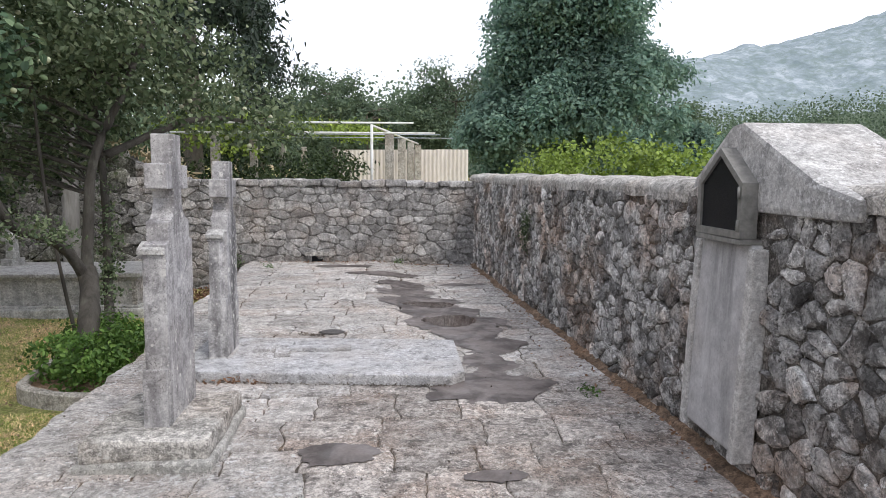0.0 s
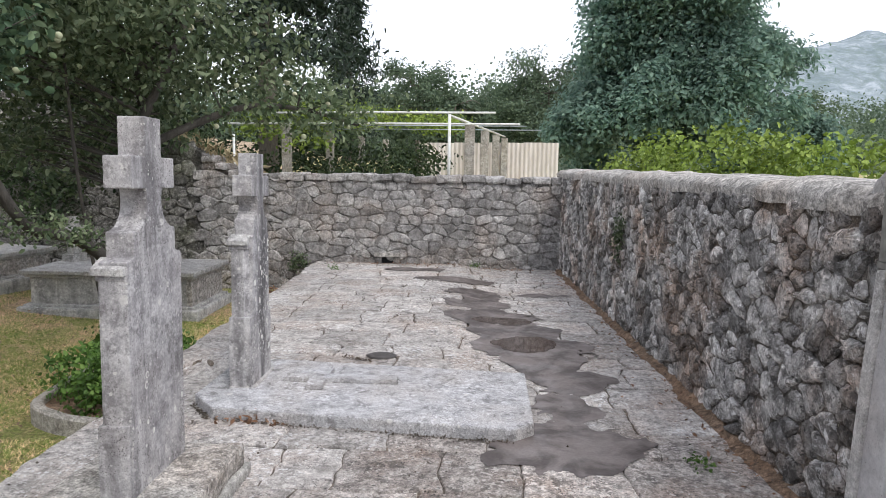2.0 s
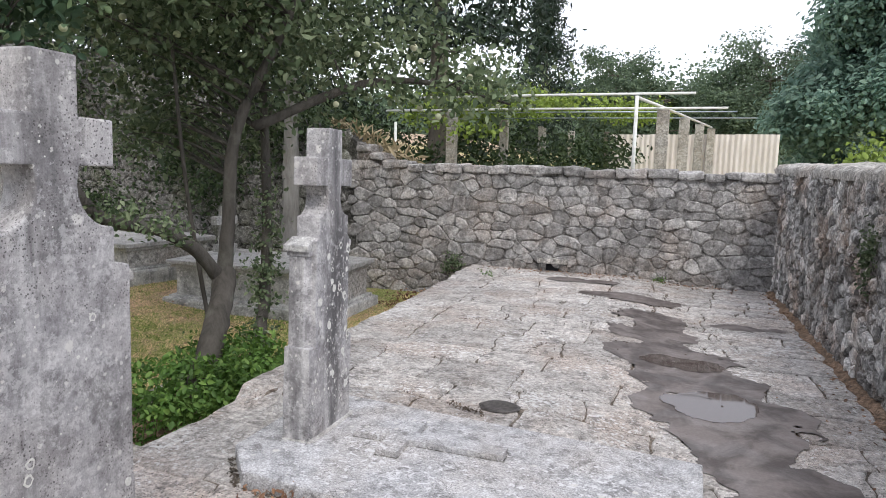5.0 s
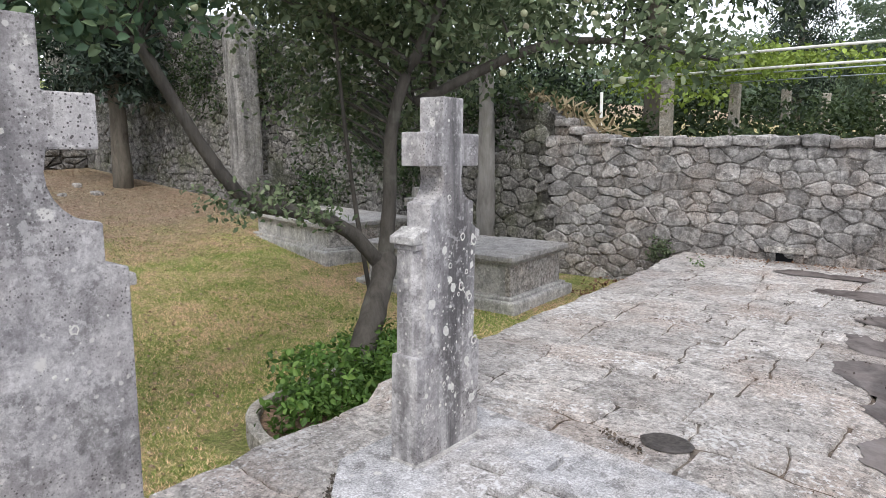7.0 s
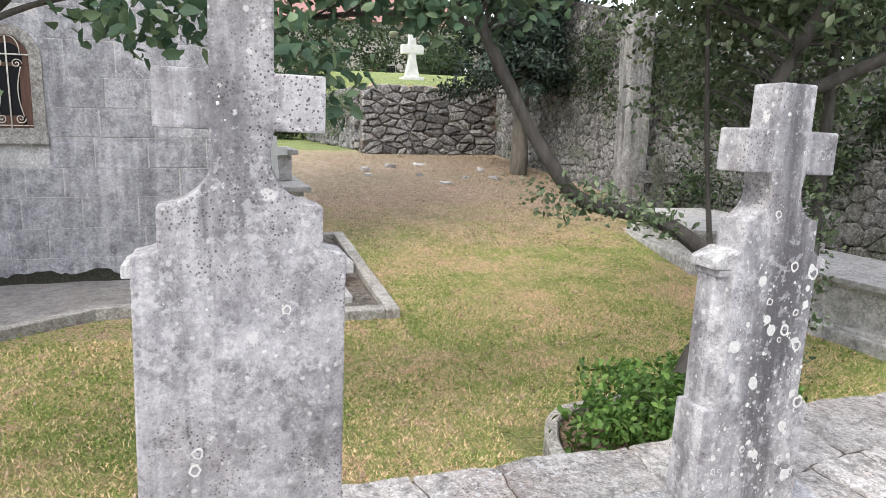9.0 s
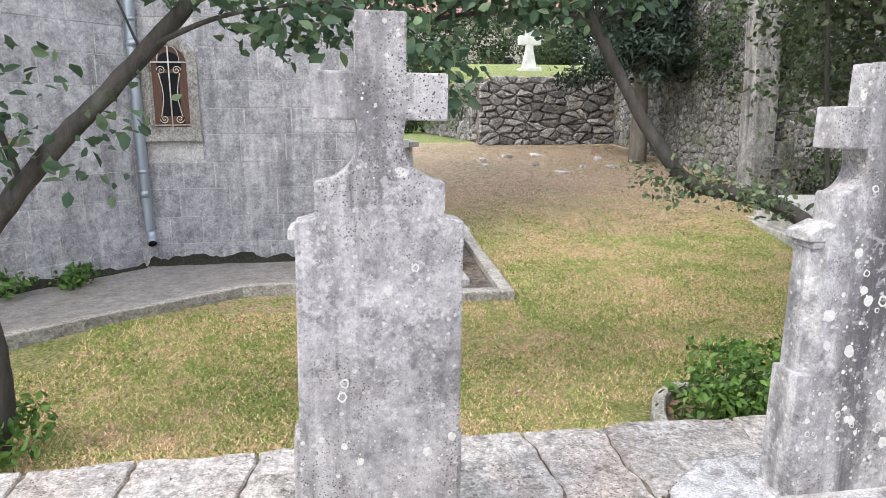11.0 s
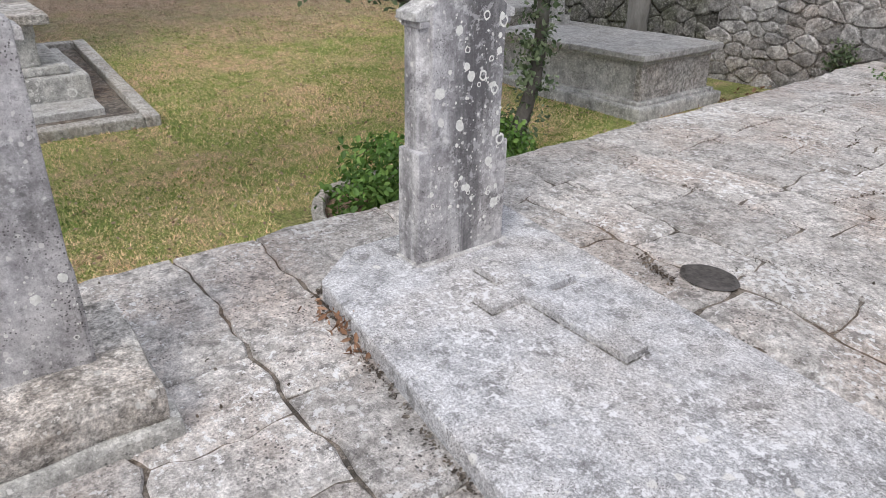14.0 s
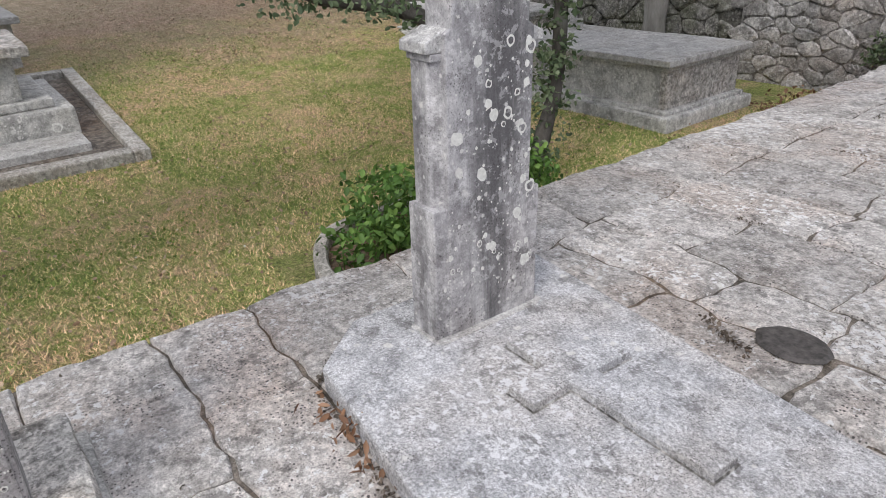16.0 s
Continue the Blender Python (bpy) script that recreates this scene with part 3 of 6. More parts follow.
gx = axis_steps(-20, 4, 0.4, (-18.35, -18.48, -18.6, -2.3, -2.29, 2.3, 2.31), 3000)
gy = axis_steps(-4, 20, 0.4, (13.55, 13.7, 13.85, 9.6, 9.72, 9.85), 3000)
gv = [(x, y, ground_z(x, y)) for y in gy for x in gx]
gf = [(j * len(gx) + i, j * len(gx) + i + 1, (j + 1) * len(gx) + i + 1, (j + 1) * len(gx) + i) for j in range(len(gy) - 1) for i in range(len(gx) - 1)]
thing("ground", mesh_of("ground", gv, gf, True), M_lawn, "patchy dry green and tan lawn ground", "ground", kind="structure")

rng = np.random.default_rng(5)
n = 620000
gxp, gyp = -2.0 - 11 * rng.beta(1.0, 1.6, n), rng.uniform(1.0, 13.2, n)
keep = rng.uniform(0, 1, n) < np.clip(1.1 - (-gxp - 2) / 16, 0.4, 1)
keep &= ~((gxp < -5.52) & (gxp > -8.7) & (gyp < 7.3) & (gyp > 5.2)) & ~((gxp < -5.3) & (gyp < 5.2)) & ~((gxp < -9.5) & (gyp < 7.2)) & ~((gxp < -4.2) & (gyp < 3.4))
keep &= ~((gxp > -5.8) & (gxp < -3.1) & (gyp > 11.1)) & ~((gxp > -3.15) & (gyp > 7.3) & (gyp < 9.0))
gxp, gyp = gxp[keep], gyp[keep]
root = np.array([(x, y, lawn_z(x, y) - 0.004) for x, y in zip(gxp, gyp)])
k = len(root)
h = rng.uniform(0.010, 0.032, k)[:, None]
a = rng.uniform(0, 2 * math.pi, k)
side = np.stack([np.cos(a), np.sin(a), np.zeros(k)], 1)
lean = np.stack([rng.normal(0, 0.8, k), rng.normal(0, 0.8, k), np.ones(k)], 1)
bv = np.stack([root - side * 0.0042, root + side * 0.0042, root + lean * h], 1).reshape(-1, 3)
thing("grass", big_mesh("grass", bv, np.arange(3 * k).reshape(-1, 3), 3), M_blade, "short sparse mown grass with dry tan patches", "grass", kind="stuff")

# clover and dead leaves among the grass
qx, qy = rng.uniform(-9.5, -2.1, 26000), rng.uniform(2.6, 11.0, 26000)
qk = np.array([noise.noise((a * 1.1, b * 1.1, 5)) > -0.05 for a, b in zip(qx, qy)]) & ~((qx < -5.8) & (qy < 7.4)) & ~((qx < -4.2) & (qy < 3.6)) & ~((qx > -3.2) & (qy > 7.2) & (qy < 9.2))
clover = np.array([(a, b, lawn_z(a, b) + 0.016) for a, b in zip(qx[qk], qy[qk])])
thing("clover", leaves("clover", clover, 0.02, rng, np.array([0, 0, 1.6]), 1.0), L_vine, "low green clover spreading through the lawn", "clover", kind="stuff")
qx, qy = rng.uniform(-9.0, -2.1, 2600), rng.uniform(3.4, 12.5, 2600)
qk = ~((qx < -5.8) & (qy < 7.4)) & ~((qx < -4.2) & (qy < 3.6))
dead = np.array([(a, b, lawn_z(a, b) + 0.024) for a, b in zip(qx[qk], qy[qk])])
thing("fallen_leaves", leaves("fallen_leaves", dead, 0.024, rng, np.array([0, 0, 1.6]), 1.5), L_litter, "brown fallen leaves scattered in the short grass", "leaf litter", kind="stuff")

# fallen leaves and debris over the bare soil further west
lx, ly = rng.uniform(-17.8, -7.8, 15000), 13.2 - 6.0 * rng.beta(1.0, 1.7, 15000)
lit = np.array([(x, y, lawn_z(x, y) + 0.012) for x, y in zip(lx, ly)])
thing("fallen_leaves", leaves("fallen_leaves", lit, 0.026, rng, np.array([0, 0, 2.0]), 1.4), L_litter, "brown fallen leaves scattered over bare soil", "leaf litter", kind="stuff")

lx, ly = rng.normal(-2.55, 0.28, 900), rng.uniform(12.2, 13.35, 900)
lit = np.array([(x, y, -0.40 + 0.05 * rng.random()) for x, y in zip(np.clip(lx, -3.2, -2.2), ly)])
thing("fallen_leaves", leaves("fallen_leaves", lit, 0.03, rng, np.array([0, 0, 1.4]), 1.5), L_dry, "brown leaf litter heaped between tomb and wall", "leaf litter", kind="stuff")

# small pale flowers in the grass
fx, fy = rng.uniform(-5.5, -2.3, 60), rng.uniform(4.2, 9.5, 60)
fl = np.array([(x, y, lawn_z(x, y) + 0.03) for x, y in zip(fx, fy)])
thing("lawn_flowers", leaves("lawn_flowers", fl, 0.014, rng, np.array([0, 0, 3.0]), 1.0), M_marble, "tiny white flowers scattered in the lawn", "flowers", kind="stuff")

# ---- terrace ----
def floor_z(x, y):
    return 0.068 * smooth(7.72, 7.86, y) * (1 - smooth(-0.1, 0.75, x)) + 0.012 * noise.noise((x * 0.8, y * 0.8, 3)) - 0.012


X_EDGE = -2.0
def wall_x(y):
    """The inner face of the east wall."""
    return 2.07 - 0.0437 * (y - 4.8)


terrace = base("terrace_floor", (0, 6, -0.5), "worn pale limestone paving with dark open joints", "paving", kind="structure")


def splay(x, y):
    """The lawn edge of the terrace drifts outwards as it runs north."""
    return x - 0.03 * max(0, y - 7.5) * min(1, max(0, (0.5 - x) / 2.5))


bx, by = np.linspace(X_EDGE + 0.03, 2.3, 30), np.linspace(-2.0, 13.5, 400)
bv = [(splay(a, b), b, floor_z(a, b) - 0.0125) for b in by for a in bx]
bf = [(j * 30 + i, j * 30 + i + 1, j * 30 + i + 31, j * 30 + i + 30) for j in range(399) for i in range(29)]
piece("bed", mesh_of("bed", bv, bf, True), M_joint, terrace, "dark soil in the joints")
side_mesh = box("terrace_side", X_EDGE + 0.012, X_EDGE + 0.12, -2.0, 13.45, -0.6, -0.05, 0.01, 24, 0.012)
for v in side_mesh.vertices:
    v.co.x = splay(v.co.x, v.co.y)
piece("terrace_side", side_mesh, M_tomb, terrace, "rough stone face of the terrace edge")


def warp(x, y, amount=0.05):
    v = noise.noise_vector(Vector((x * 2.3, y * 2.3, 7.0)))
    w = noise.noise_vector(Vector((x * 9, y * 9, 2.0)))
    return splay(x, y) + v.x * amount + w.x * 0.03, y + v.y * amount + w.y * 0.03


def flag(x0, x1, y0, y1, rng, gap=0.007):
    """A flagstone as polygon rings that follow the warped joint lines."""
    pts = []
    for (ax, ay), (bx, by) in (((x0, y0), (x1, y0)), ((x1, y0), (x1, y1)), ((x1, y1), (x0, y1)), ((x0, y1), (x0, y0))):
        k = max(2, int(math.hypot(bx - ax, by - ay) / 0.055))
        for i in range(k):
            pts.append((ax + (bx - ax) * i / k, ay + (by - ay) * i / k))
    cx, cy = (x0 + x1) / 2, (y0 + y1) / 2
    hx, hy = (x1 - x0) / 2, (y1 - y0) / 2

    def ring(shrink, drop):
        r = []
        for x, y in pts:
            u = max(-1, min(1, (x - cx) / hx)) * (hx - shrink)
            v = max(-1, min(1, (y - cy) / hy)) * (hy - shrink - gap * 0.4)
            # worn corners
            if abs(u) > hx - shrink - 0.06 and abs(v) > hy - shrink - 0.06:
                u, v = u * 0.985, v * 0.985
            wx, wy = warp(cx + u, cy + v)
            r.append((wx, wy, floor_z(wx, wy) - drop + lift))
        return r

    lift = rng.uniform(-0.004, 0.004)
    rings = [ring(gap, 0.05), ring(gap, 0.010), ring(gap + 0.007, 0.0), ring(gap + min(hx, hy) * 0.55, -0.003)]
    verts = [v for r in rings for v in r] + [(*warp(cx, cy), floor_z(cx, cy) + lift + 0.003)]
    m, faces = len(pts), []
    for j in range(3):
        for i in range(m):
            faces.append((j * m + i, j * m + (i + 1) % m, (j + 1) * m + (i + 1) % m, (j + 1) * m + i))
    for i in range(m):
        faces.append((3 * m + i, 3 * m + (i + 1) % m, 4 * m))
    return verts, faces


def noise_mask(xs, ys):
    return np.array([noise.noise((a * 1.7, b * 1.7, 9)) for a, b in zip(xs, ys)])


rg = random.Random(11)
flags = []
Y_EDGE = 6.78
y = Y_EDGE
while y < 13.45:
    d = rg.uniform(0.46, 0.95)
    flags.append(flag(X_EDGE, X_EDGE + 0.52, y, min(y + d, 13.45), rg, 0.002))
    y += d
y = -2.0
while y < 13.4:
    d = rg.uniform(0.30, 0.52)
    if y < Y_EDGE < y + d + 0.2:
        d = Y_EDGE - y
    x, end = X_EDGE + (0.52 if y > Y_EDGE - 0.01 else 0.0), wall_x(y) + 0.03
    while x < end - 0.05:
        wd = rg.uniform(0.38, 0.82) if y > Y_EDGE - 0.01 else rg.uniform(0.34, 0.66)
        x2 = end if end - x - wd < 0.3 else x + wd
        yj = rg.uniform(-0.03, 0.03)
        flags.append(flag(x, x2, y, min(y + d, 13.42), rg, rg.uniform(0.003, 0.0085) if y > Y_EDGE - 0.01 else rg.uniform(0.001, 0.0045)))
        x = x2
    y += d
def lies_worn(st):
    """The trodden middle of the southern rows, as against the pale rows along the lawn."""
    x, y = st[0][-1][0], st[0][-1][1]
    return y < Y_EDGE and x > -0.35


for group, mat in (([st for st in flags if not lies_worn(st)], M_flag), ([st for st in flags if lies_worn(st)], M_flag_worn)):
    lay(group, lambda u, v, w: (u, v, w), mat, mat, terrace, "flagstone", lambda c: c[1] > 3.4)

# crumbs of stone lying in and beside the joints
rc = np.random.default_rng(19)
cx_, cy_ = rc.uniform(-1.95, 1.7, 2600), rc.uniform(3.6, 13.2, 2600)
keep = (noise_mask(cx_, cy_) > 0.05) & ~((cx_ > -1.5) & (cx_ < 0.78) & (cy_ > 6.56) & (cy_ < 7.84)) & ~((cx_ > -1.5) & (cx_ < -0.77) & (cy_ > 5.15) & (cy_ < 6.1))
crumb = np.array([(a, b, floor_z(a, b) + 0.004) for a, b in zip(cx_[keep], cy_[keep])])
thing("stone_crumbs", leaves("stone_crumbs", crumb, 0.013, rc, np.array([0, 0, 1.0]), 1.1), M_joint, "dark crumbs of soil and moss on the paving", "debris", kind="stuff")

# dry moss and weeds lodged in the open joints further on
moss_at = []
for _ in range(26):
    mx_, my_ = rc.uniform(-1.7, 1.2), rc.uniform(8.1, 12.9)
    turn, ln = rc.choice([0.0, math.pi / 2]) + rc.normal(0, 0.15), rc.uniform(0.05, 0.2)
    for _ in range(int(ln * 220)):
        q = rc.uniform(-ln, ln)
        a, b = mx_ + q * math.cos(turn) + rc.normal(0, 0.008), my_ + q * math.sin(turn) + rc.normal(0, 0.008)
        moss_at.append((a, b, floor_z(a, b) + 0.004))
for _ in range(90):
    q = rc.uniform(0, 1)
    a, b = -0.66 + 0.24 * q + rc.normal(0, 0.012), 8.02 - 0.09 * q + rc.normal(0, 0.01)
    moss_at.append((a, b, floor_z(a, b) + 0.012))
for _ in range(420):
    q = rc.uniform(0, 1)
    a, b = -1.27 + 1.9 * q + rc.normal(0, 0.006), 6.775 - 0.21 * q - abs(rc.normal(0, 0.014))
    moss_at.append((a, b, floor_z(a, b) + rc.uniform(0.0, 0.014)))
for _ in range(120):
    q = rc.uniform(0, 1)
    a, b = -1.28 - 0.2 * q - abs(rc.normal(0, 0.012)), 6.79 + 0.23 * q - abs(rc.normal(0, 0.012))
    moss_at.append((a, b, floor_z(a, b) + rc.uniform(0.0, 0.014)))
thing("joint_moss", leaves("joint_moss", np.array(moss_at), 0.014, rc, np.array([0, 0, 0.8]), 1.3), M_joint, "dark dry moss lodged in the paving joints", "moss", kind="stuff")

# puddles: damp hollows with standing water
def puddle_mesh(name, spots, z, cut, x0, x1, y0, y1, step=0.03, grain=0.33):
    nx, ny = int((x1 - x0) / step), int((y1 - y0) / step)
    inside = {}
    for j in range(ny):
        for i in range(nx):
            x, y = x0 + (i + 0.5) * step, y0 + (j + 0.5) * step
            v = max(1 - ((x - sx) / rx) ** 2 - ((y - sy) / ry) ** 2 for sx, sy, rx, ry in spots)
            v += grain * noise.fractal(Vector((x * 3.2, y * 3.2, 4)), 0.7, 2.1, 4)
            if v > cut:
                inside[i, j] = True
    groups = []
    while inside:
        todo, group = [next(iter(inside))], []
        inside.pop(todo[0])
        while todo:
            i, j = todo.pop()
            group.append((i, j))
            for q in ((i + 1, j), (i - 1, j), (i, j + 1), (i, j - 1)):
                if inside.pop(q, None):
                    todo.append(q)
        if len(group) > 12:
            groups.append(group)
    return [puddle_piece(name, g, x0, y0, step, z) for g in groups]


def puddle_piece(name, cells, x0, y0, step, z):
    bm = bmesh.new()
    grid = {}

    def vert(i, j):
        if (i, j) not in grid:
            x, y = x0 + i * step, y0 + j * step
            grid[i, j] = bm.verts.new((x, y, floor_z(x, y) + z))
        return grid[i, j]

    for i, j in cells:
        bm.faces.new((vert(i, j), vert(i + 1, j), vert(i + 1, j + 1), vert(i, j + 1)))
    for _ in range(3):
        bmesh.ops.smooth_vert(bm, verts=[v for v in bm.verts if v.is_boundary], factor=0.5, use_axis_x=True, use_axis_y=True)
    return bm_mesh(name, bm)


damp_spots = [(0.92, 6.55, 0.52, 0.42), (0.55, 6.35, 0.28, 0.14), (1.02, 7.1, 0.24, 0.4), (1.14, 7.75, 0.38, 0.3), (0.95, 8.15, 0.32, 0.34), (0.92, 8.65, 0.56, 0.5), (0.78, 9.3, 0.55, 0.5), (0.58, 9.85, 0.5, 0.45), (0.42, 10.5, 0.42, 0.45), (0.4, 11.1, 0.42, 0.35), (0.12, 12.0, 0.62, 0.24), (-0.6, 12.75, 0.5, 0.18), (1.25, 11.2, 0.4, 0.12), (-0.13, 5.32, 0.24, 0.19), (0.74, 5.02, 0.2, 0.08)]
for me in puddle_mesh("puddle", damp_spots, 0.008, 0.15, -1.3, 1.75, 4.4, 13.3, 0.025, 0.7):
    thing("puddle", me, M_damp, "shallow dark damp puddle on the paving", "puddle", "puddles", "structure")
for me in puddle_mesh("puddle_water", [(0.86, 8.8, 0.34, 0.36), (0.68, 9.68, 0.36, 0.22)], 0.0105, 0.25, 0.2, 1.6, 6.1, 11.0, 0.02, 0.35):
    thing("puddle_water", me, M_water, "still brown puddle water reflecting the sky", "puddle", "puddles", "structure")

# round dark drain hollow in the paving
bm = bmesh.new()
rings = []
for r, z in ((0.125, floor_z(-0.37, 8.1) + 0.004), (0.105, floor_z(-0.37, 8.1) + 0.011), (0.085, floor_z(-0.37, 8.1) + 0.011), (0.0, 0.0)):
    if r:
        rings.append([bm.verts.new((-0.37 + r * math.cos(q * math.pi / 12) * (1 + 0.05 * math.sin(q * 1.7)), 8.10 + 0.82 * r * math.sin(q * math.pi / 12), z)) for q in range(24)])
for a, b in zip(rings, rings[1:]):
    for q in range(24):
        bm.faces.new((a[q], a[(q + 1) % 24], b[(q + 1) % 24], b[q]))
bm.faces.new(rings[-1])
thing("drain_cover", bm_mesh("drain_cover", bm), M_drain, "small round dark damp drain plug in the paving", "drain", kind="structure")

# ---- walls ----
def wall_core(name, outline_top, face, thick, label, steps, z0=-0.6):
    """A mortar core along a plan line: face(t) gives the inner face, outward is the normal's back."""
    verts, faces = [], []
    for t in steps:
        (px, py), (nx, ny) = face(t)
        zt = outline_top(t)
        for d, z in ((0.0, z0), (0.0, zt), (thick, zt), (thick, z0)):
            verts.append((px - nx * d, py - ny * d, z))
    for i in range(len(steps) - 1):
        for k in range(4):
            faces.append((i * 4 + k, i * 4 + (k + 1) % 4, i * 4 + 4 + (k + 1) % 4, i * 4 + 4 + k))
    faces += [(0, 1, 2, 3), tuple(len(verts) - 4 + q for q in (3, 2, 1, 0))]
    return mesh_of(name, verts, faces)


def rounded(poly, rough, rng, times=2):
    """Cut the corners of a stone's outline and roughen it."""
    for _ in range(times):
        out = []
        for a, b in zip(poly, poly[1:] + poly[:1]):
            out += [(a[0] * 0.76 + b[0] * 0.24, a[1] * 0.76 + b[1] * 0.24), (a[0] * 0.24 + b[0] * 0.76, a[1] * 0.24 + b[1] * 0.76)]
        poly = out
    k = rng.uniform(0, 50)
    moved = []
    for u, v in poly:
        n = noise.noise_vector(Vector((u * 16, v * 16, k)))
        moved.append((u + n.x * rough, v + n.y * rough))
    return moved


def face_stones(length, height, sx, sy, seed, gap=0.012, proud=0.035, round_in=0.022, depth=0.03, ok=None, split=1, jitter=0.47, rough=0.0, drop=0.2):
    r = random.Random(seed)
    out = []
    for poly in rubble_cells(length, height, sx, sy, r, jitter, drop):
        cx, cy = sum(p[0] for p in poly) / len(poly), sum(p[1] for p in poly) / len(poly)
        if ok and not ok(cx, cy):
            continue
        if rough:
            poly = rounded(poly, rough, r)
        st = stone_shell(poly, gap * r.uniform(0.6, 1.6), depth, proud * r.uniform(0.5, 1.6), round_in * r.uniform(0.7, 1.4), r, split)
        if st:
            out.append(st)
    return out


# east wall
SLOPE = -0.0437
nlen = math.hypot(1, SLOPE)
east_n = (-1 / nlen, SLOPE / nlen)


def east_top(y):
    return 1.50 + 0.02 * noise.noise((y * 1.5, 0, 0)) + 0.012 * noise.noise((y * 5, 1, 0))


east = base("wall_east", (2.3, 6, 0), "rough grey rubble stone wall with stained foot", "wall", kind="structure")
ys = list(np.arange(-2.0, 13.5, 0.25)) + [13.45]
piece("core", wall_core("core", lambda t: east_top(t) - 0.02, lambda t: ((wall_x(t) - 0.003, t), east_n), 0.62, "", ys), M_mortar, east)
NICHE = (4.88, 5.43)
est = face_stones(12.6, 1.5, 0.125, 0.105, 3, ok=lambda u, v: not (NICHE[0] - 0.07 < u + 0.9 < NICHE[1] + 0.09 and v > 0.12), split=1, proud=0.022, gap=0.005, round_in=0.016, depth=0.05, jitter=0.62, rough=0.016, drop=0.3)
lay(est, lambda u, v, o: (wall_x(u + 0.9) - o, u + 0.9, v - 0.03), M_rubble, M_rubble_far, east, "stone", lambda c: 5.6 < c[1] < 9.0)
# brown soil and moss heaped along the wall foot
sv, sf = [], []
foot_y = list(np.arange(2.5, 13.4, 0.05))
for q in foot_y:
    wd = 0.095 + 0.07 * noise.noise((q * 1.3, 0, 4)) + 0.04 * noise.noise((q * 6, 0, 5))
    edge = wall_x(q)
    for dx, dz in ((-wd - 0.03, -0.012), (-wd * 0.7, 0.012), (-0.035, 0.035 + 0.02 * noise.noise((q * 4, 2, 0))), (0.03, 0.05)):
        sv.append((edge + dx, q, floor_z(edge + dx, q) + dz))
for i in range(len(foot_y) - 1):
    for kk in range(3):
        sf.append((i * 4 + kk, i * 4 + kk + 1, i * 4 + kk + 5, i * 4 + kk + 4))
thing("soil_strip", mesh_of("soil_strip", sv, sf, True), M_soil, "brown soil and moss along the wall foot", "soil", kind="structure")
# coping
cv, cf = [], []
cross_sec = [(-0.018, -0.05), (-0.028, 0.02), (0.03, 0.07), (0.3, 0.095), (0.6, 0.07), (0.68, 0.0)]
cy = list(np.arange(0.0, 13.9, 0.12))
for yy in cy:
    for dx, dz in cross_sec:
        q = noise.noise_vector(Vector((dx * 4, yy * 3.5, dz * 5)))
        cv.append((wall_x(yy) + dx + q.x * 0.025, yy, east_top(yy) + dz - 0.02 + q.z * 0.022))
ns = len(cross_sec)
for i in range(len(cy) - 1):
    for kk in range(ns - 1):
        cf.append((i * ns + kk, i * ns + kk + 1, (i + 1) * ns + kk + 1, (i + 1) * ns + kk))
piece("coping", mesh_of("coping", cv, cf, True), M_cap, east, "uneven cement coping")

# north wall
def north_top(x):
    t = 1.44 if x > -3.2 else 1.44 + 0.55 * smooth(3.2, 4.6, -x) + 0.26 * max(0, -x - 4.6)
    return min(t, 4.6) + 0.03 * noise.noise((x * 1.3, 5, 0)) + 0.015 * noise.noise((x * 5, 6, 0))


NY = 13.42
north = base("wall_north", (0, 13.6, -0.5), "grey dry-laid rubble stone boundary wall", "wall", kind="structure")
xs = list(np.arange(-4.0, 2.35, 0.2))
piece("core", wall_core("core", lambda t: north_top(t) - 0.03, lambda t: ((t, NY - 0.005), (0, -1)), 0.5, "", xs), M_north_mortar, north)
nst = face_stones(6.0, 1.98, 0.215, 0.13, 8, ok=lambda u, v: not (abs(u - 4.15 + 1.03) < 0.13 and 0.42 < v < 0.66) and v - 0.5 < north_top(u - 4.15) - 0.06, split=1, proud=0.018, gap=0.003, round_in=0.016, jitter=0.4, rough=0.016, drop=0.22)
lay(nst, lambda u, v, o: (u - 4.15, NY - o, v - 0.5), M_north, M_north, north, "stone", lambda c: True)
# rough top stones
r2 = random.Random(4)
x = -4.0
while x < 1.95:
    w = r2.uniform(0.16, 0.42)
    zt = north_top(x + w / 2)
    piece("cap_stone", box("cap_stone", x + 0.006, x + w - 0.006, NY - 0.05 - r2.uniform(0, 0.03), NY + 0.5, zt - 0.1, zt + r2.uniform(-0.01, 0.025), 0.03, 2, 0.03, x), M_north, north)
    x += w
# drain outlet at the foot
piece("drain_opening", box("drain_opening", -1.13, -0.93, NY - 0.012, NY + 0.01, 0.02, 0.15, 0.0), M_glass, north, "dark drain opening at the wall foot")
piece("lintel", box("lintel", -1.24, -0.82, NY - 0.07, NY, 0.15, 0.22, 0.015, 1, 0.01), M_cap, north)
for q in (-1.22, -0.93):
    piece("jamb", box("jamb", q, q + 0.1, NY - 0.055, NY, 0.0, 0.148, 0.012, 1, 0.008), M_rubble, north)

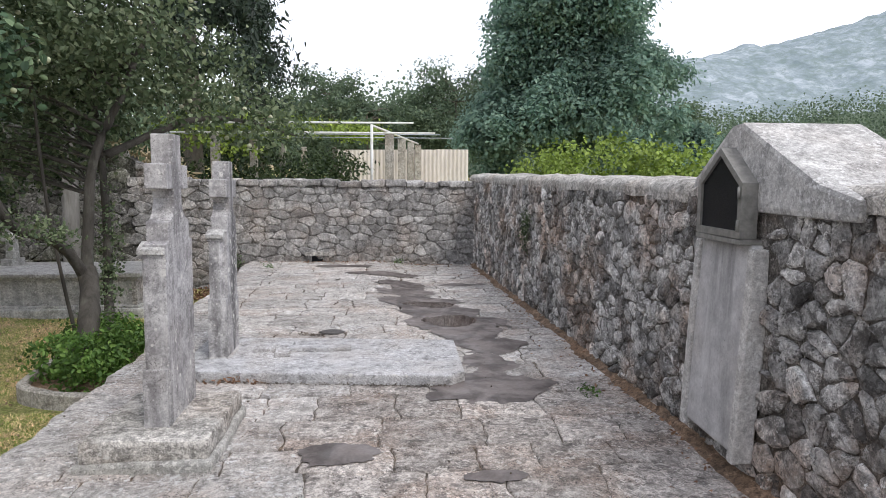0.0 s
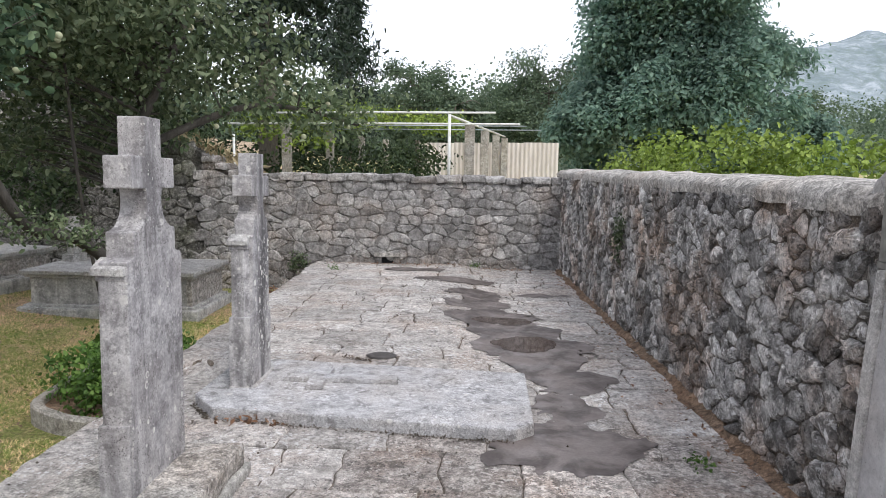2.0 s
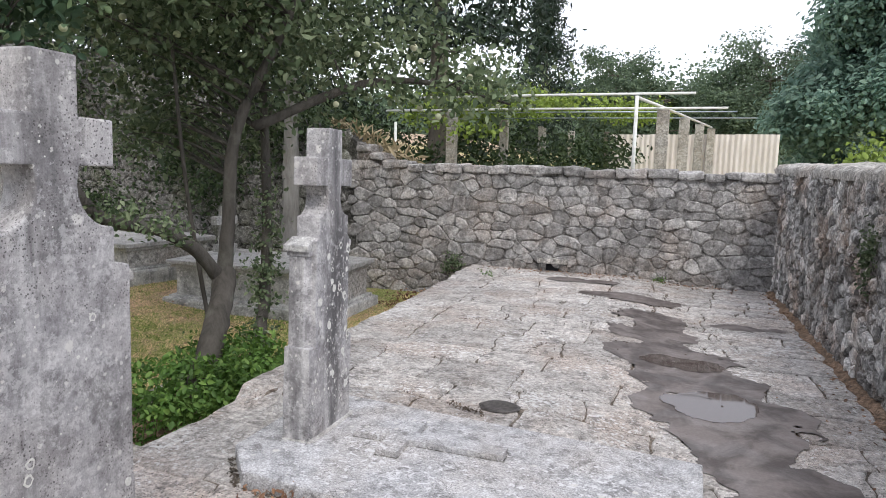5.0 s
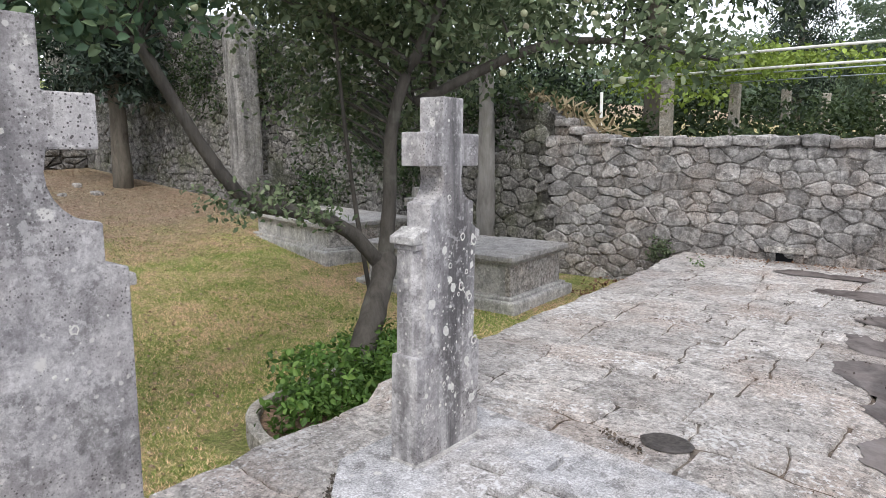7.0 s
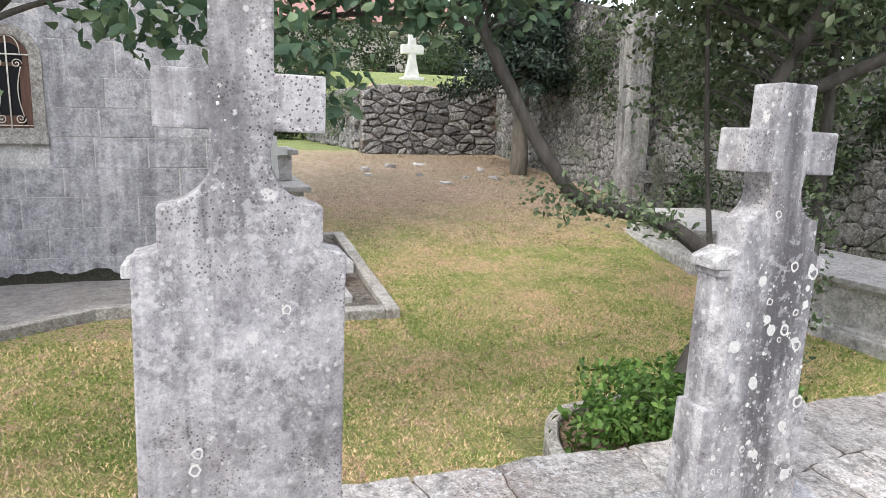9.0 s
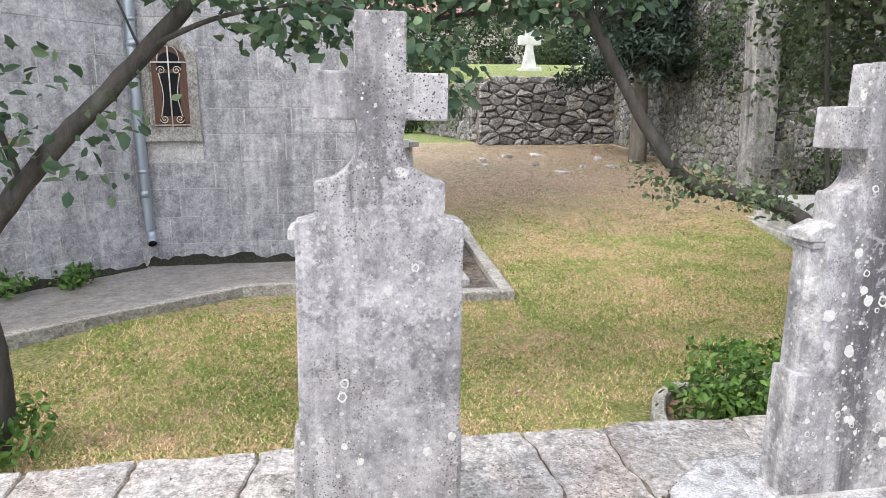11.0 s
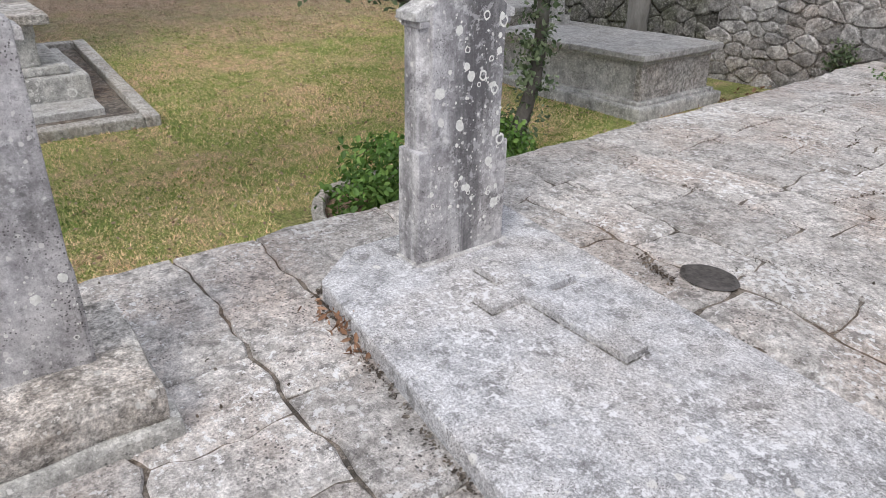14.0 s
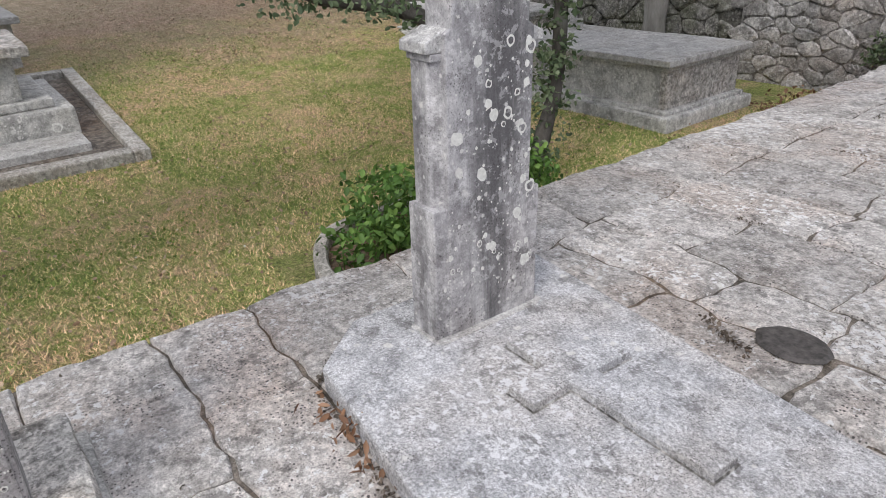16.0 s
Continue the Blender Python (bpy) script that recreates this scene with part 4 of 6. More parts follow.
# high old retaining wall further west
high = base("wall_northwest", (-11, 13.7, 0), "tall mossy rubble retaining wall with tree shade in its dark stone", "wall", kind="structure")
xs = list(np.arange(-20.0, -3.99, 0.4))
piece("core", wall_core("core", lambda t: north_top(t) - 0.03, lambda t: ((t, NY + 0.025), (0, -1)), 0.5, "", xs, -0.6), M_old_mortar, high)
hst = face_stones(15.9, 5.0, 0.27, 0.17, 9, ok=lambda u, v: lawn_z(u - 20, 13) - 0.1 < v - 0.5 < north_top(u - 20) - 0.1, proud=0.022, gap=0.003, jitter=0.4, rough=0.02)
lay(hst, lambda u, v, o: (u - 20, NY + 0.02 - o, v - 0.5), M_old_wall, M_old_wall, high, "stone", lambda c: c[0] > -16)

# dry-stone wall and its return at the west end
dry = base("wall_west", (-18.2, 11.7, 0.8), "dry-stone terrace wall of dark grey field stones", "wall", kind="structure")
piece("core", box("core", -18.7, -18.06, 9.75, 13.5, 0.3, 2.58, 0.02), M_mortar, dry)
piece("core", box("core", -18.715, -18.1, 9.47, 9.745, 0.3, 2.55, 0.02), M_mortar, dry)
piece("core", box("core", -30.0, -18.72, 9.45, 9.95, 0.3, 2.5, 0.02), M_mortar, dry)
dst = face_stones(4.02, 1.95, 0.33, 0.2, 21, proud=0.07, gap=0.02, round_in=0.03, split=2)
lay(dst, lambda u, v, o: (-18.05 + o, 9.46 + u, v + 0.68), M_dry, M_dry, dry, "stone", lambda c: True)
dst = face_stones(11.0, 1.8, 0.36, 0.22, 22, proud=0.07, gap=0.02, round_in=0.03)
lay(dst, lambda u, v, o: (-29.2 + u, 9.44 - o, v + 0.8), M_dry, M_dry, dry, "stone", lambda c: c[0] > -21)

# ---- gabled niche in the east wall ----
niche = base("wall_niche", (2.4, 5.3, 0), "gabled stone shrine with dark glazed niche and plaster panel", "shrine")
nx0 = wall_x(5.3)
nc = (NICHE[0] + NICHE[1]) / 2
gable = [(nc - 0.98, 1.40), (nc + 0.52, 1.40), (nc + 0.50, 1.56), (nc + 0.06, 1.86), (nc - 0.05, 1.87), (nc - 0.72, 1.56), (nc - 1.0, 1.50)]
piece("gable", prism("gable", gable, "x", nx0 - 0.014, nx0 + 0.66, 0.03), M_capstone, niche, "weathered gable roof of pale mortar and stone")
panel = box("panel", nx0 - 0.045, nx0 + 0.06, NICHE[0], NICHE[1], 0.14, 1.235, 0.02, 2, 0.006)
for v in panel.vertices:
    v.co.x -= 0.05 * (1.235 - v.co.z)
piece("panel", panel, M_plaster, niche, "smooth grey streaked plaster panel")
for a, b in ((NICHE[0] - 0.05, NICHE[0] + 0.015), (NICHE[1] - 0.015, NICHE[1] + 0.05)):
    border = box("panel_border", nx0 - 0.06, nx0 + 0.05, a, b, 0.1, 1.22, 0.012, 2, 0.006)
    for v in border.vertices:
        v.co.x -= 0.05 * (1.235 - v.co.z)
    piece("panel_border", border, M_pointing, niche)
piece("sill", box("sill", nx0 - 0.10, nx0 + 0.05, NICHE[0] + 0.02, NICHE[1] - 0.02, 1.235, 1.262, 0.006), M_metal, niche)


def house(inset):
    h = (NICHE[1] - NICHE[0]) / 2 - 0.03 - inset
    return [(nc - h, 1.265 + inset), (nc + h, 1.265 + inset), (nc + h, 1.55 - inset * 0.3), (nc, 1.735 - inset * 1.1), (nc - h, 1.55 - inset * 0.3)]


o_out, o_in = house(0.0), house(0.038)
bm = bmesh.new()
va = [[bm.verts.new((xx, p[0], p[1])) for p in o] for xx, o in ((nx0 - 0.10, o_out), (nx0 - 0.10, o_in), (nx0 - 0.04, o_in), (nx0 - 0.01, o_out))]
for a, b in ((0, 1), (1, 2), (3, 0)):
    for q in range(5):
        bm.faces.new((va[a][q], va[a][(q + 1) % 5], va[b][(q + 1) % 5], va[b][q]))
frame_part = piece("niche_frame", bm_mesh("niche_frame", bm), M_metal, niche, "grey metal niche frame")
piece("pane", mesh_of("pane", [(nx0 - 0.085, p[0], p[1]) for p in o_in], [(0, 1, 2, 3, 4)]), M_glass, frame_part, "black glass pane")
for zz in (1.33, 1.5):
    piece("hinge", tube("hinge", [(nx0 - 0.105, NICHE[0] + 0.05, zz - 0.03), (nx0 - 0.105, NICHE[0] + 0.05, zz + 0.03)], [0.009, 0.009], 6), M_metal, frame_part)

# ---- grave with the free-standing cross and slab ----
def cross_stone(name, x0, x1, yc, z0, half, top, k, label, group, lean=0.0, cut=0.045):
    """A headstone cross: plinth, chamfered body, caps, shoulders and cross. half: half the body's width."""
    H = top - z0
    ob = base(name, ((x0 + x1) / 2, yc, z0), label, "gravestone", group)
    zp, zc, zs = z0 + H * k[0], z0 + H * k[1], z0 + H * k[2]
    ch = 0.032
    piece("plinth", box("plinth", x0 - 0.012, x1 - 0.004, yc - half - 0.012, yc + half + 0.004, z0 - 0.01, zp, 0.008, 3, 0.004, yc), M_cross, ob)
    plan = [(x0, yc - half + 0.01), (x0 + (x1 - x0) * 0.62, yc - half + 0.01), (x1 - 0.002, yc - half + cut + ch), (x1 - 0.002, yc + half - cut - ch), (x0 + (x1 - x0) * 0.62, yc + half - 0.01), (x0, yc + half - 0.01)]
    piece("body", prism("body", plan, "z", zp - 0.02, zc, 0.006), M_cross, ob)
    # sloping caps on both sides
    sh = half * k[6]
    for s in (-1, 1):
        prof = [(yc + s * (half + 0.016), zc - 0.036), (yc + s * (half + 0.016), zc - 0.004), (yc + s * (sh - 0.004), zc + H * 0.022), (yc + s * (sh - 0.004), zc - 0.036)]
        piece("cap", prism("cap", prof, "x", x0 - 0.02, x1 - cut * 0.35 - 0.004, 0.006), M_capstone, ob, "pale crusted sloping cap")
        prof = [(yc + s * half * 0.985, zc - 0.06), (yc + s * half * 0.985, zc - 0.036), (yc + s * half * 0.62, zc - 0.036), (yc + s * half * 0.62, zc - 0.06)]
        piece("cap_moulding", prism("cap_moulding", prof, "x", x0 - 0.01, x1 - cut * 0.35 - 0.006, 0.004), M_cross, ob)
    st = half * k[7]
    arm = half * k[5]
    za, zb = z0 + H * k[3], z0 + H * k[4]
    hc = half - cut
    side = [(hc, z0 - 0.01), (hc, zc + H * 0.012), (sh, zc + H * 0.02), (sh, zs)]
    flare_top = za - H * 0.035
    for i in range(7):
        q = i / 6 * math.pi / 2
        side.append((sh - (sh - st) * math.sin(q) - 0.008, zs + 0.004 + (flare_top - zs) * (1 - math.cos(q))))
    side += [(st, za), (arm, za), (arm, zb), (st, zb), (st, top)]
    outline = [(yc + a, b) for a, b in side] + [(yc - a, b) for a, b in reversed(side)]
    piece("cross", prism("cross", outline, "x", x0 + 0.006, x1, 0.007), M_cross, ob)
    ob.rotation_euler = (radians(-lean), 0, 0)
    return ob


cross_b = cross_stone("cross_gravestone", -1.282, -1.14, 7.413, 0.066, 0.222, 1.672, (0.30, 0.63, 0.715, 0.815, 0.905, 0.86, 0.70, 0.32), "grey limestone cross gravestone spotted with white lichen", "cross gravestones", 1.9)
cross_a = cross_stone("cross_gravestone", -1.18, -1.05, 5.655, 0.16, 0.264, 1.80, (0.20, 0.612, 0.697, 0.81, 0.895, 0.76, 0.75, 0.285), "tall grey limestone cross gravestone streaked with lichen", "cross gravestones", 1.3, 0.006)


def lichen_spots(ob, x, yc, half, z0, z1, count, seed, big=0.02):
    r = random.Random(seed)
    ob = next((c for c in ob.children if c.name.startswith("body")), ob)
    for _ in range(count):
        py, pz, rad = yc + r.uniform(-half, half), r.uniform(z0, z1), (0.13 + 0.87 * r.random() ** 6) * big
        n, vs = 11, []
        for q in range(n):
            a = 2 * math.pi * q / n
            rr = rad * r.uniform(0.8, 1.15)
            vs.append((x + 0.0006, py + rr * math.cos(a), pz + rr * 1.1 * math.sin(a)))
        if rad > 0.006 and r.random() < 0.4:
            vs += [(x + 0.0016, py + (a - py) * 0.62, pz + (b - pz) * 0.62) for _, a, b in vs]
            fs = [(q, (q + 1) % n, n + (q + 1) % n, n + q) for q in range(n)]
        else:
            vs.append((x + 0.0022, py, pz))
            fs = [(q, (q + 1) % n, n) for q in range(n)]
        piece("lichen", mesh_of("lichen", vs, fs), M_lichen, ob, "pale lichen patch")


lichen_spots(cross_b, -1.14, 7.413, 0.17, 0.62, 1.06, 60, 2, 0.024)
lichen_spots(cross_b, -1.14, 7.54, 0.05, 0.3, 1.05, 26, 12, 0.03)
lichen_spots(cross_b, -1.14, 7.413, 0.2, 0.2, 0.6, 80, 3, 0.024)
lichen_spots(cross_b, -1.14, 7.413, 0.06, 1.2, 1.6, 10, 4, 0.016)
lichen_spots(cross_a, -1.05, 5.655, 0.21, 0.5, 1.08, 22, 5, 0.017)
lichen_spots(cross_a, -1.05, 5.655, 0.26, 0.2, 0.5, 80, 6, 0.016)
lichen_spots(cross_a, -1.05, 5.655, 0.06, 1.25, 1.7, 7, 7, 0.014)

slab = base("grave_slab", (-0.4, 7.42, 0.0), "smooth grey stone grave slab with carved cross relief", "grave slab")
plan = [(-1.27, 6.79), (0.64, 6.58), (0.76, 6.69), (0.77, 7.70), (-1.46, 7.92), (-1.47, 7.02)]
piece("slab", prism("slab", plan, "z", -0.05, 0.07, 0.014), M_slab, slab)
ry, rw = 7.395, 0.054


def relief_plan(g):
    """The carved cross in plan, grown by g."""
    a, w, b = ry, rw + g, 0.215 + g
    return [(-0.96 - g, a - w), (-0.96 - g, a + w), (-0.775 - g, a + w), (-0.765 - g, a + b), (-0.65 + g, a + b), (-0.655 + g, a + w), (-0.155 + g, a + w), (-0.155 + g, a - w), (-0.655 + g, a - w), (-0.65 + g, a - b), (-0.765 - g, a - b), (-0.775 - g, a - w)]


piece("cross_relief", prism("cross_relief", relief_plan(0.0), "z", 0.06, 0.102, 0.005), M_slab, slab, "flat carved cross in relief")
# thin dark outline, 6 mm wider than the carved cross
piece("dirt_line", prism("dirt_line", relief_plan(0.006), "z", 0.06, 0.0725, 0.0), M_dry, slab, "thin dark line along the carved edge")
ml = []
for q in range(40):
    a = 2 * math.pi * q / 40
    ml.append((-1.211 + 0.10 * max(-1, min(1, 1.35 * math.cos(a))) * (1 + 0.08 * noise.noise((q * 0.9, 0, 0))), 7.413 + 0.25 * max(-1, min(1, 1.25 * math.sin(a)))))
piece("mortar_fillet", prism("mortar_fillet", ml, "z", 0.06, 0.0745, 0.003), M_capstone, slab, "white mortar at the foot of the cross")

footing = base("gravestone_base", (-1.13, 5.63, 0), "rough lichen-covered stone block under a cross", "stone base")
piece("block", box("block", -1.47, -0.80, 5.2, 6.06, 0.03, 0.165, 0.03, 4, 0.022, 3), M_cap, footing)
piece("lower_course", box("lower_course", -1.50, -0.775, 5.17, 6.09, -0.05, 0.045, 0.02, 4, 0.016, 5), M_tomb, footing)

# dead leaves by the slab
rng = np.random.default_rng(8)
dl = np.stack([rng.normal(-0.98, 0.10, 70), rng.normal(6.74, 0.045, 70), rng.uniform(0.0, 0.03, 70)], 1)
thing("dry_leaves", leaves("dry_leaves", dl, 0.02, rng, np.array([0, 0, 1.2]), 2.2), L_dry, "brown dead leaves caught beside the slab", "leaf litter", kind="stuff")
dl = np.concatenate([np.stack([rng.uniform(-2.0, 1.6, 420), 13.36 - rng.exponential(0.10, 420), np.full(420, 0.05)], 1), np.stack([[wall_x(q) - 0.06 - rng.exponential(0.07) for q in np.linspace(4.5, 13.3, 420)], np.linspace(4.5, 13.3, 420), np.full(420, 0.02)], 1)])
dl[:, 2] = [floor_z(a, b) + 0.008 for a, b in dl[:, :2]]
thing("leaf_litter", leaves("leaf_litter", dl, 0.02, rng, np.array([0, 0, 2.0]), 1.7), L_dry, "brown leaf litter along the wall foot", "leaf litter", kind="stuff")

# ---- chest tombs ----
def chest_tomb(x0, x1, y0, y1, zg, zt, place, label, lid=True):
    """A chest tomb in local axes, then moved by place."""
    c = place.translation
    ob = base("chest_tomb", (c.x, c.y, c.z + zg), label, "tomb", "chest tombs")

    def put(name, mesh, mat, lab=""):
        mesh.transform(place)
        piece(name, mesh, mat, ob, lab)

    put("base_course", box("base_course", x0 - 0.13, x1 + 0.13, y0 - 0.13, y1 + 0.13, zg - 0.15, zg + 0.13, 0.03, 3, 0.015, x0), M_tomb)
    put("base_moulding", box("base_moulding", x0 - 0.07, x1 + 0.07, y0 - 0.07, y1 + 0.07, zg + 0.12, zg + 0.165, 0.018, 2, 0.006, x0), M_tomb)
    put("chest", box("chest", x0, x1, y0, y1, zg + 0.15, zt - 0.1, 0.012, 3, 0.005, y0), M_tomb)
    put("lid_moulding", box("lid_moulding", x0 - 0.045, x1 + 0.045, y0 - 0.045, y1 + 0.045, zt - 0.105, zt - 0.06, 0.012), M_lid)
    seam = x0 + (x1 - x0) * 0.58
    put("lid_slab", box("lid_slab", seam + 0.004, x1 + 0.09, y0 - 0.09, y1 + 0.09, zt - 0.062, zt, 0.012, 3, 0.004, y1), M_lid, "flat slab with moulded edge")
    put("lid_slab", box("lid_slab", x0 - 0.09, seam - 0.004, y0 - 0.085, y1 + 0.085, zt - 0.062, zt - 0.008, 0.012, 3, 0.006, x1), M_lid, "second slab, sunk a little")
    for ya, yb in ((y0 - 0.006, y0 + 0.03), (y1 - 0.03, y1 + 0.006)):
        for xa in (x0 + 0.34, x1 - 0.34):
            put("pilaster", box("pilaster", xa - 0.012, xa + 0.012, ya, yb, zg + 0.165, zt - 0.106, 0.004), M_tomb)
    put("end_block", box("end_block", x1 - 0.06, x1 + 0.014, y0 - 0.010, y1 + 0.010, zg + 0.162, zt - 0.107, 0.012, 3, 0.006, y1), M_cap, "lichen-mottled end block")
    return ob


chest_tomb(-1.06, 1.06, -0.55, 0.55, -0.42, 0.20, pose(-4.36, 11.75, 0, 0, 0, 1), "grey stone chest tomb with flat moulded lid beside the wall")
chest_tomb(-1.15, 1.15, -0.66, 0.66, -0.20, 0.30, pose(-7.38, 12.28, 0, 0, 0, -12), "weathered grey chest tomb with plain slab lid on the lawn")


def small_cross(x, y, z, h, mat, label, turn=0.0, step=True):
    ob = base("stone_cross", (x, y, z), label, "cross")
    pl = pose(x, y, z, 0, 0, turn)
    w, t = h * 0.11, h * 0.09
    if step:
        me = box("pedestal", -w * 1.9, w * 1.9, -t * 1.8, t * 1.8, -0.02, h * 0.16, 0.012, 1, 0.004)
        me.transform(pl)
        piece("pedestal", me, mat, ob)
    a, b = h * 0.6, h * 0.78
    o = [(-w * 1.15, h * 0.12), (w * 1.15, h * 0.12), (w * 0.85, a), (h * 0.3, a), (h * 0.3, b), (w * 0.85, b), (w * 0.8, h), (-w * 0.8, h), (-w * 0.85, b), (-h * 0.3, b), (-h * 0.3, a), (-w * 0.85, a)]
    me = prism("cross", o, "y", -t, t, 0.008)
    me.transform(pl)
    piece("cross", me, mat, ob)
    return ob


small_cross(-5.32, 12.05, 0.195, 0.62, M_tomb, "small weathered stone cross standing on a tomb lid", 80)
small_cross(-9.25, 12.75, -0.02, 1.1, M_old_wall, "mossy stone cross standing by the old wall", 75)

# kerbed plot with a table tomb, and tombs behind it
plot = base("grave_plot", (-7.3, 6.3, -0.3), "kerbed grave plot with dark gravel filling", "grave plot")
zk = -0.235
for a in ((-8.75, -5.54, 7.14, 7.28), (-8.75, -5.54, 5.3, 5.44), (-8.75, -8.61, 5.441, 7.139), (-5.68, -5.54, 5.441, 7.139)):
    kb = box_bm(*a, -0.45, zk, 0.018, 3, 0.01, a[0])
    for v in kb.verts:
        v.co.z += 0.085 * max(0, -v.co.x - 5.5)
    piece("kerb", bm_mesh("kerb", kb), M_concrete, plot)
piece("filling", mesh_of("filling", [(-8.65, 5.4, -0.05), (-5.6, 5.4, -0.30), (-5.6, 7.2, -0.30), (-8.65, 7.2, -0.05)], [(0, 1, 2, 3)]), M_joint, plot, "dark grey gravel and soil")
piece("paving_strip", box("paving_strip", -6.5, -5.98, 5.46, 6.9, -0.4, -0.2, 0.01, 2, 0.004), M_lid, plot)
table = base("table_tomb", (-7.2, 6.2, -0.2), "stepped stone tomb with worn pale top slab", "tomb", "chest tombs")
piece("step", box("step", -8.35, -6.52, 5.55, 6.92, -0.3, 0.02, 0.03, 4, 0.012, 4), M_tomb, table, "lichen-blotched lower step")
piece("upper_step", box("upper_step", -8.2, -6.64, 5.68, 6.78, 0.02, 0.10, 0.02, 3, 0.008), M_tomb, table)
piece("chest", box("chest", -8.05, -6.72, 5.8, 6.55, 0.10, 0.50, 0.02, 3, 0.008, 2), M_tomb, table)
piece("lid", box("lid", -8.2, -6.58, 5.68, 6.70, 0.50, 0.59, 0.02, 3, 0.008, 9), M_cap, table, "pale worn top slab")
lichen_spots(table, -6.52, 6.2, 0.6, -0.15, 0.0, 14, 9, 0.05)

back = base("chest_tomb", (-10.7, 6.1, 0.1), "dark slab-covered tomb with a whitewashed cross", "tomb", "chest tombs")
piece("chest", box("chest", -11.9, -9.5, 5.3, 6.85, -0.2, 0.52, 0.02, 3, 0.008, 2), M_tomb, back)
piece("lid", box("lid", -12.0, -9.4, 5.22, 6.95, 0.52, 0.60, 0.015, 3, 0.006, 2), M_lid, back)
piece("upper_chest", box("upper_chest", -12.0, -10.6, 5.35, 6.8, 0.60, 1.02, 0.02, 2, 0.006, 2), M_lid, back)
piece("upper_lid", box("upper_lid", -12.1, -10.5, 5.25, 6.9, 1.02, 1.1, 0.015, 2, 0.006, 2), M_lid, back)
small_cross(-10.0, 6.45, 0.60, 0.72, M_marble, "narrow whitewashed cross standing on a tomb", 90, False)

# planting bed with kerb
bed = base("planting_bed", (-2.6, 8.0, -0.42), "rounded concrete-kerbed bed beside the terrace", "planting bed")
arc = [(-2.02, 7.3), (-2.68, 7.45), (-3.02, 7.68), (-3.1, 8.0), (-3.14, 8.5), (-3.2, 9.2)]
line = spline([(a, b, 0) for a, b in arc], 6)
kv, kf = [], []
for i, p in enumerate(line):
    d = (line[min(i + 1, len(line) - 1)] - line[max(i - 1, 0)]).normalized()
    o = Vector((d.y, -d.x, 0))
    for off, z in ((-0.045, -0.5), (-0.042, -0.29), (-0.03, -0.275), (0.03, -0.275), (0.042, -0.29), (0.045, -0.5)):
        j = noise.noise((p.x * 5, p.y * 5, off * 9)) * 0.012
        q = p + o * (off + j)
        kv.append((q.x, q.y, z + j))
for i in range(len(line) - 1):
    for k in range(5):
        kf.append((i * 6 + k, i * 6 + k + 1, (i + 1) * 6 + k + 1, (i + 1) * 6 + k))
kf += [(0, 1, 2, 3, 4, 5), tuple(len(kv) - 6 + q for q in (5, 4, 3, 2, 1, 0))]
piece("kerb", mesh_of("kerb", kv, kf), M_concrete, bed)
piece("soil", mesh_of("soil", [(-2.0, 7.3, -0.33), (-2.8, 7.45, -0.33), (-3.15, 7.8, -0.33), (-3.2, 9.2, -0.36), (-2.0, 9.2, -0.36)], [(0, 4, 3, 2, 1)]), M_soil, bed)
rng = np.random.default_rng(31)
balls = [(-2.45, 7.72, -0.22, 0.36, 0.3, 0.2), (-2.75, 8.1, -0.16, 0.42, 0.4, 0.26), (-2.35, 8.35, -0.14, 0.33, 0.45, 0.25), (-2.75, 8.75, -0.15, 0.45, 0.4, 0.28)]
me, cs = foliage("leaves", balls, 330, 16, 0.05, 0.036, rng, 0.55, 1.5, 0.7)
nettle = base("nettle_plants", (-2.6, 8.1, -0.4), "dense bright green nettle plants filling the bed", "plants")
piece("leaves", me, L_bed, nettle)
for c in cs[:60]:
    piece("stalk", tube("stalk", [(c[0], c[1], -0.36), (c[0] + 0.01, c[1], c[2])], [0.004, 0.003], 4), L_bed, nettle)

# ---- chapel ----
CXW, CYC = -7.5, 3.2
chapel = base("chapel", (-7.5, 2.0, -0.3), "chapel walls of dark grey weathered ashlar blocks", "building", kind="structure")
piece("wall", box("wall", -12.5, CXW - 0.002, 3.1, 5.9, -0.5, 6.0, 0.0), M_pointing, chapel, "mortar core of the chapel wall")
WY0, WY1, WZ0, WZ1 = 3.36, 3.96, 1.30, 2.42


def block(y0, y1, z0, z1, r, out=0.0):
    return [(y0, z0), (y1, z0), (y1, z1), (y0, z1)]


rb = random.Random(17)
blocks = []
z = -0.32
while z < 5.0:
    hgt = rb.uniform(0.30, 0.38)
    y = 3.12
    while y < 5.88:
        w = rb.uniform(0.32, 0.62)
        y2 = 5.9 if 5.9 - y - w < 0.25 else y + w
        segs = [(y, y2)]
        if z + hgt > WZ0 - 0.05 and z < WZ1:
            segs = [(a, b) for a, b in ((y, min(y2, WY0 - 0.005)), (max(y, WY1 + 0.005), y2)) if b - a > 0.04]
        for a, b in segs:
            st = stone_shell(block(a, b, z, z + hgt, rb), 0.009, 0.03, 0.004, 0.006, rb, 1)
            if st:
                blocks.append(([(u, v, max(0.001, min(o, 0.006)) if o > -0.02 else o) for u, v, o in st[0]], st[1]))
        y = y2
    z += hgt
lay(blocks, lambda u, v, o: (CXW + o, u, v), M_ashlar, M_ashlar, chapel, "block", lambda c: True)
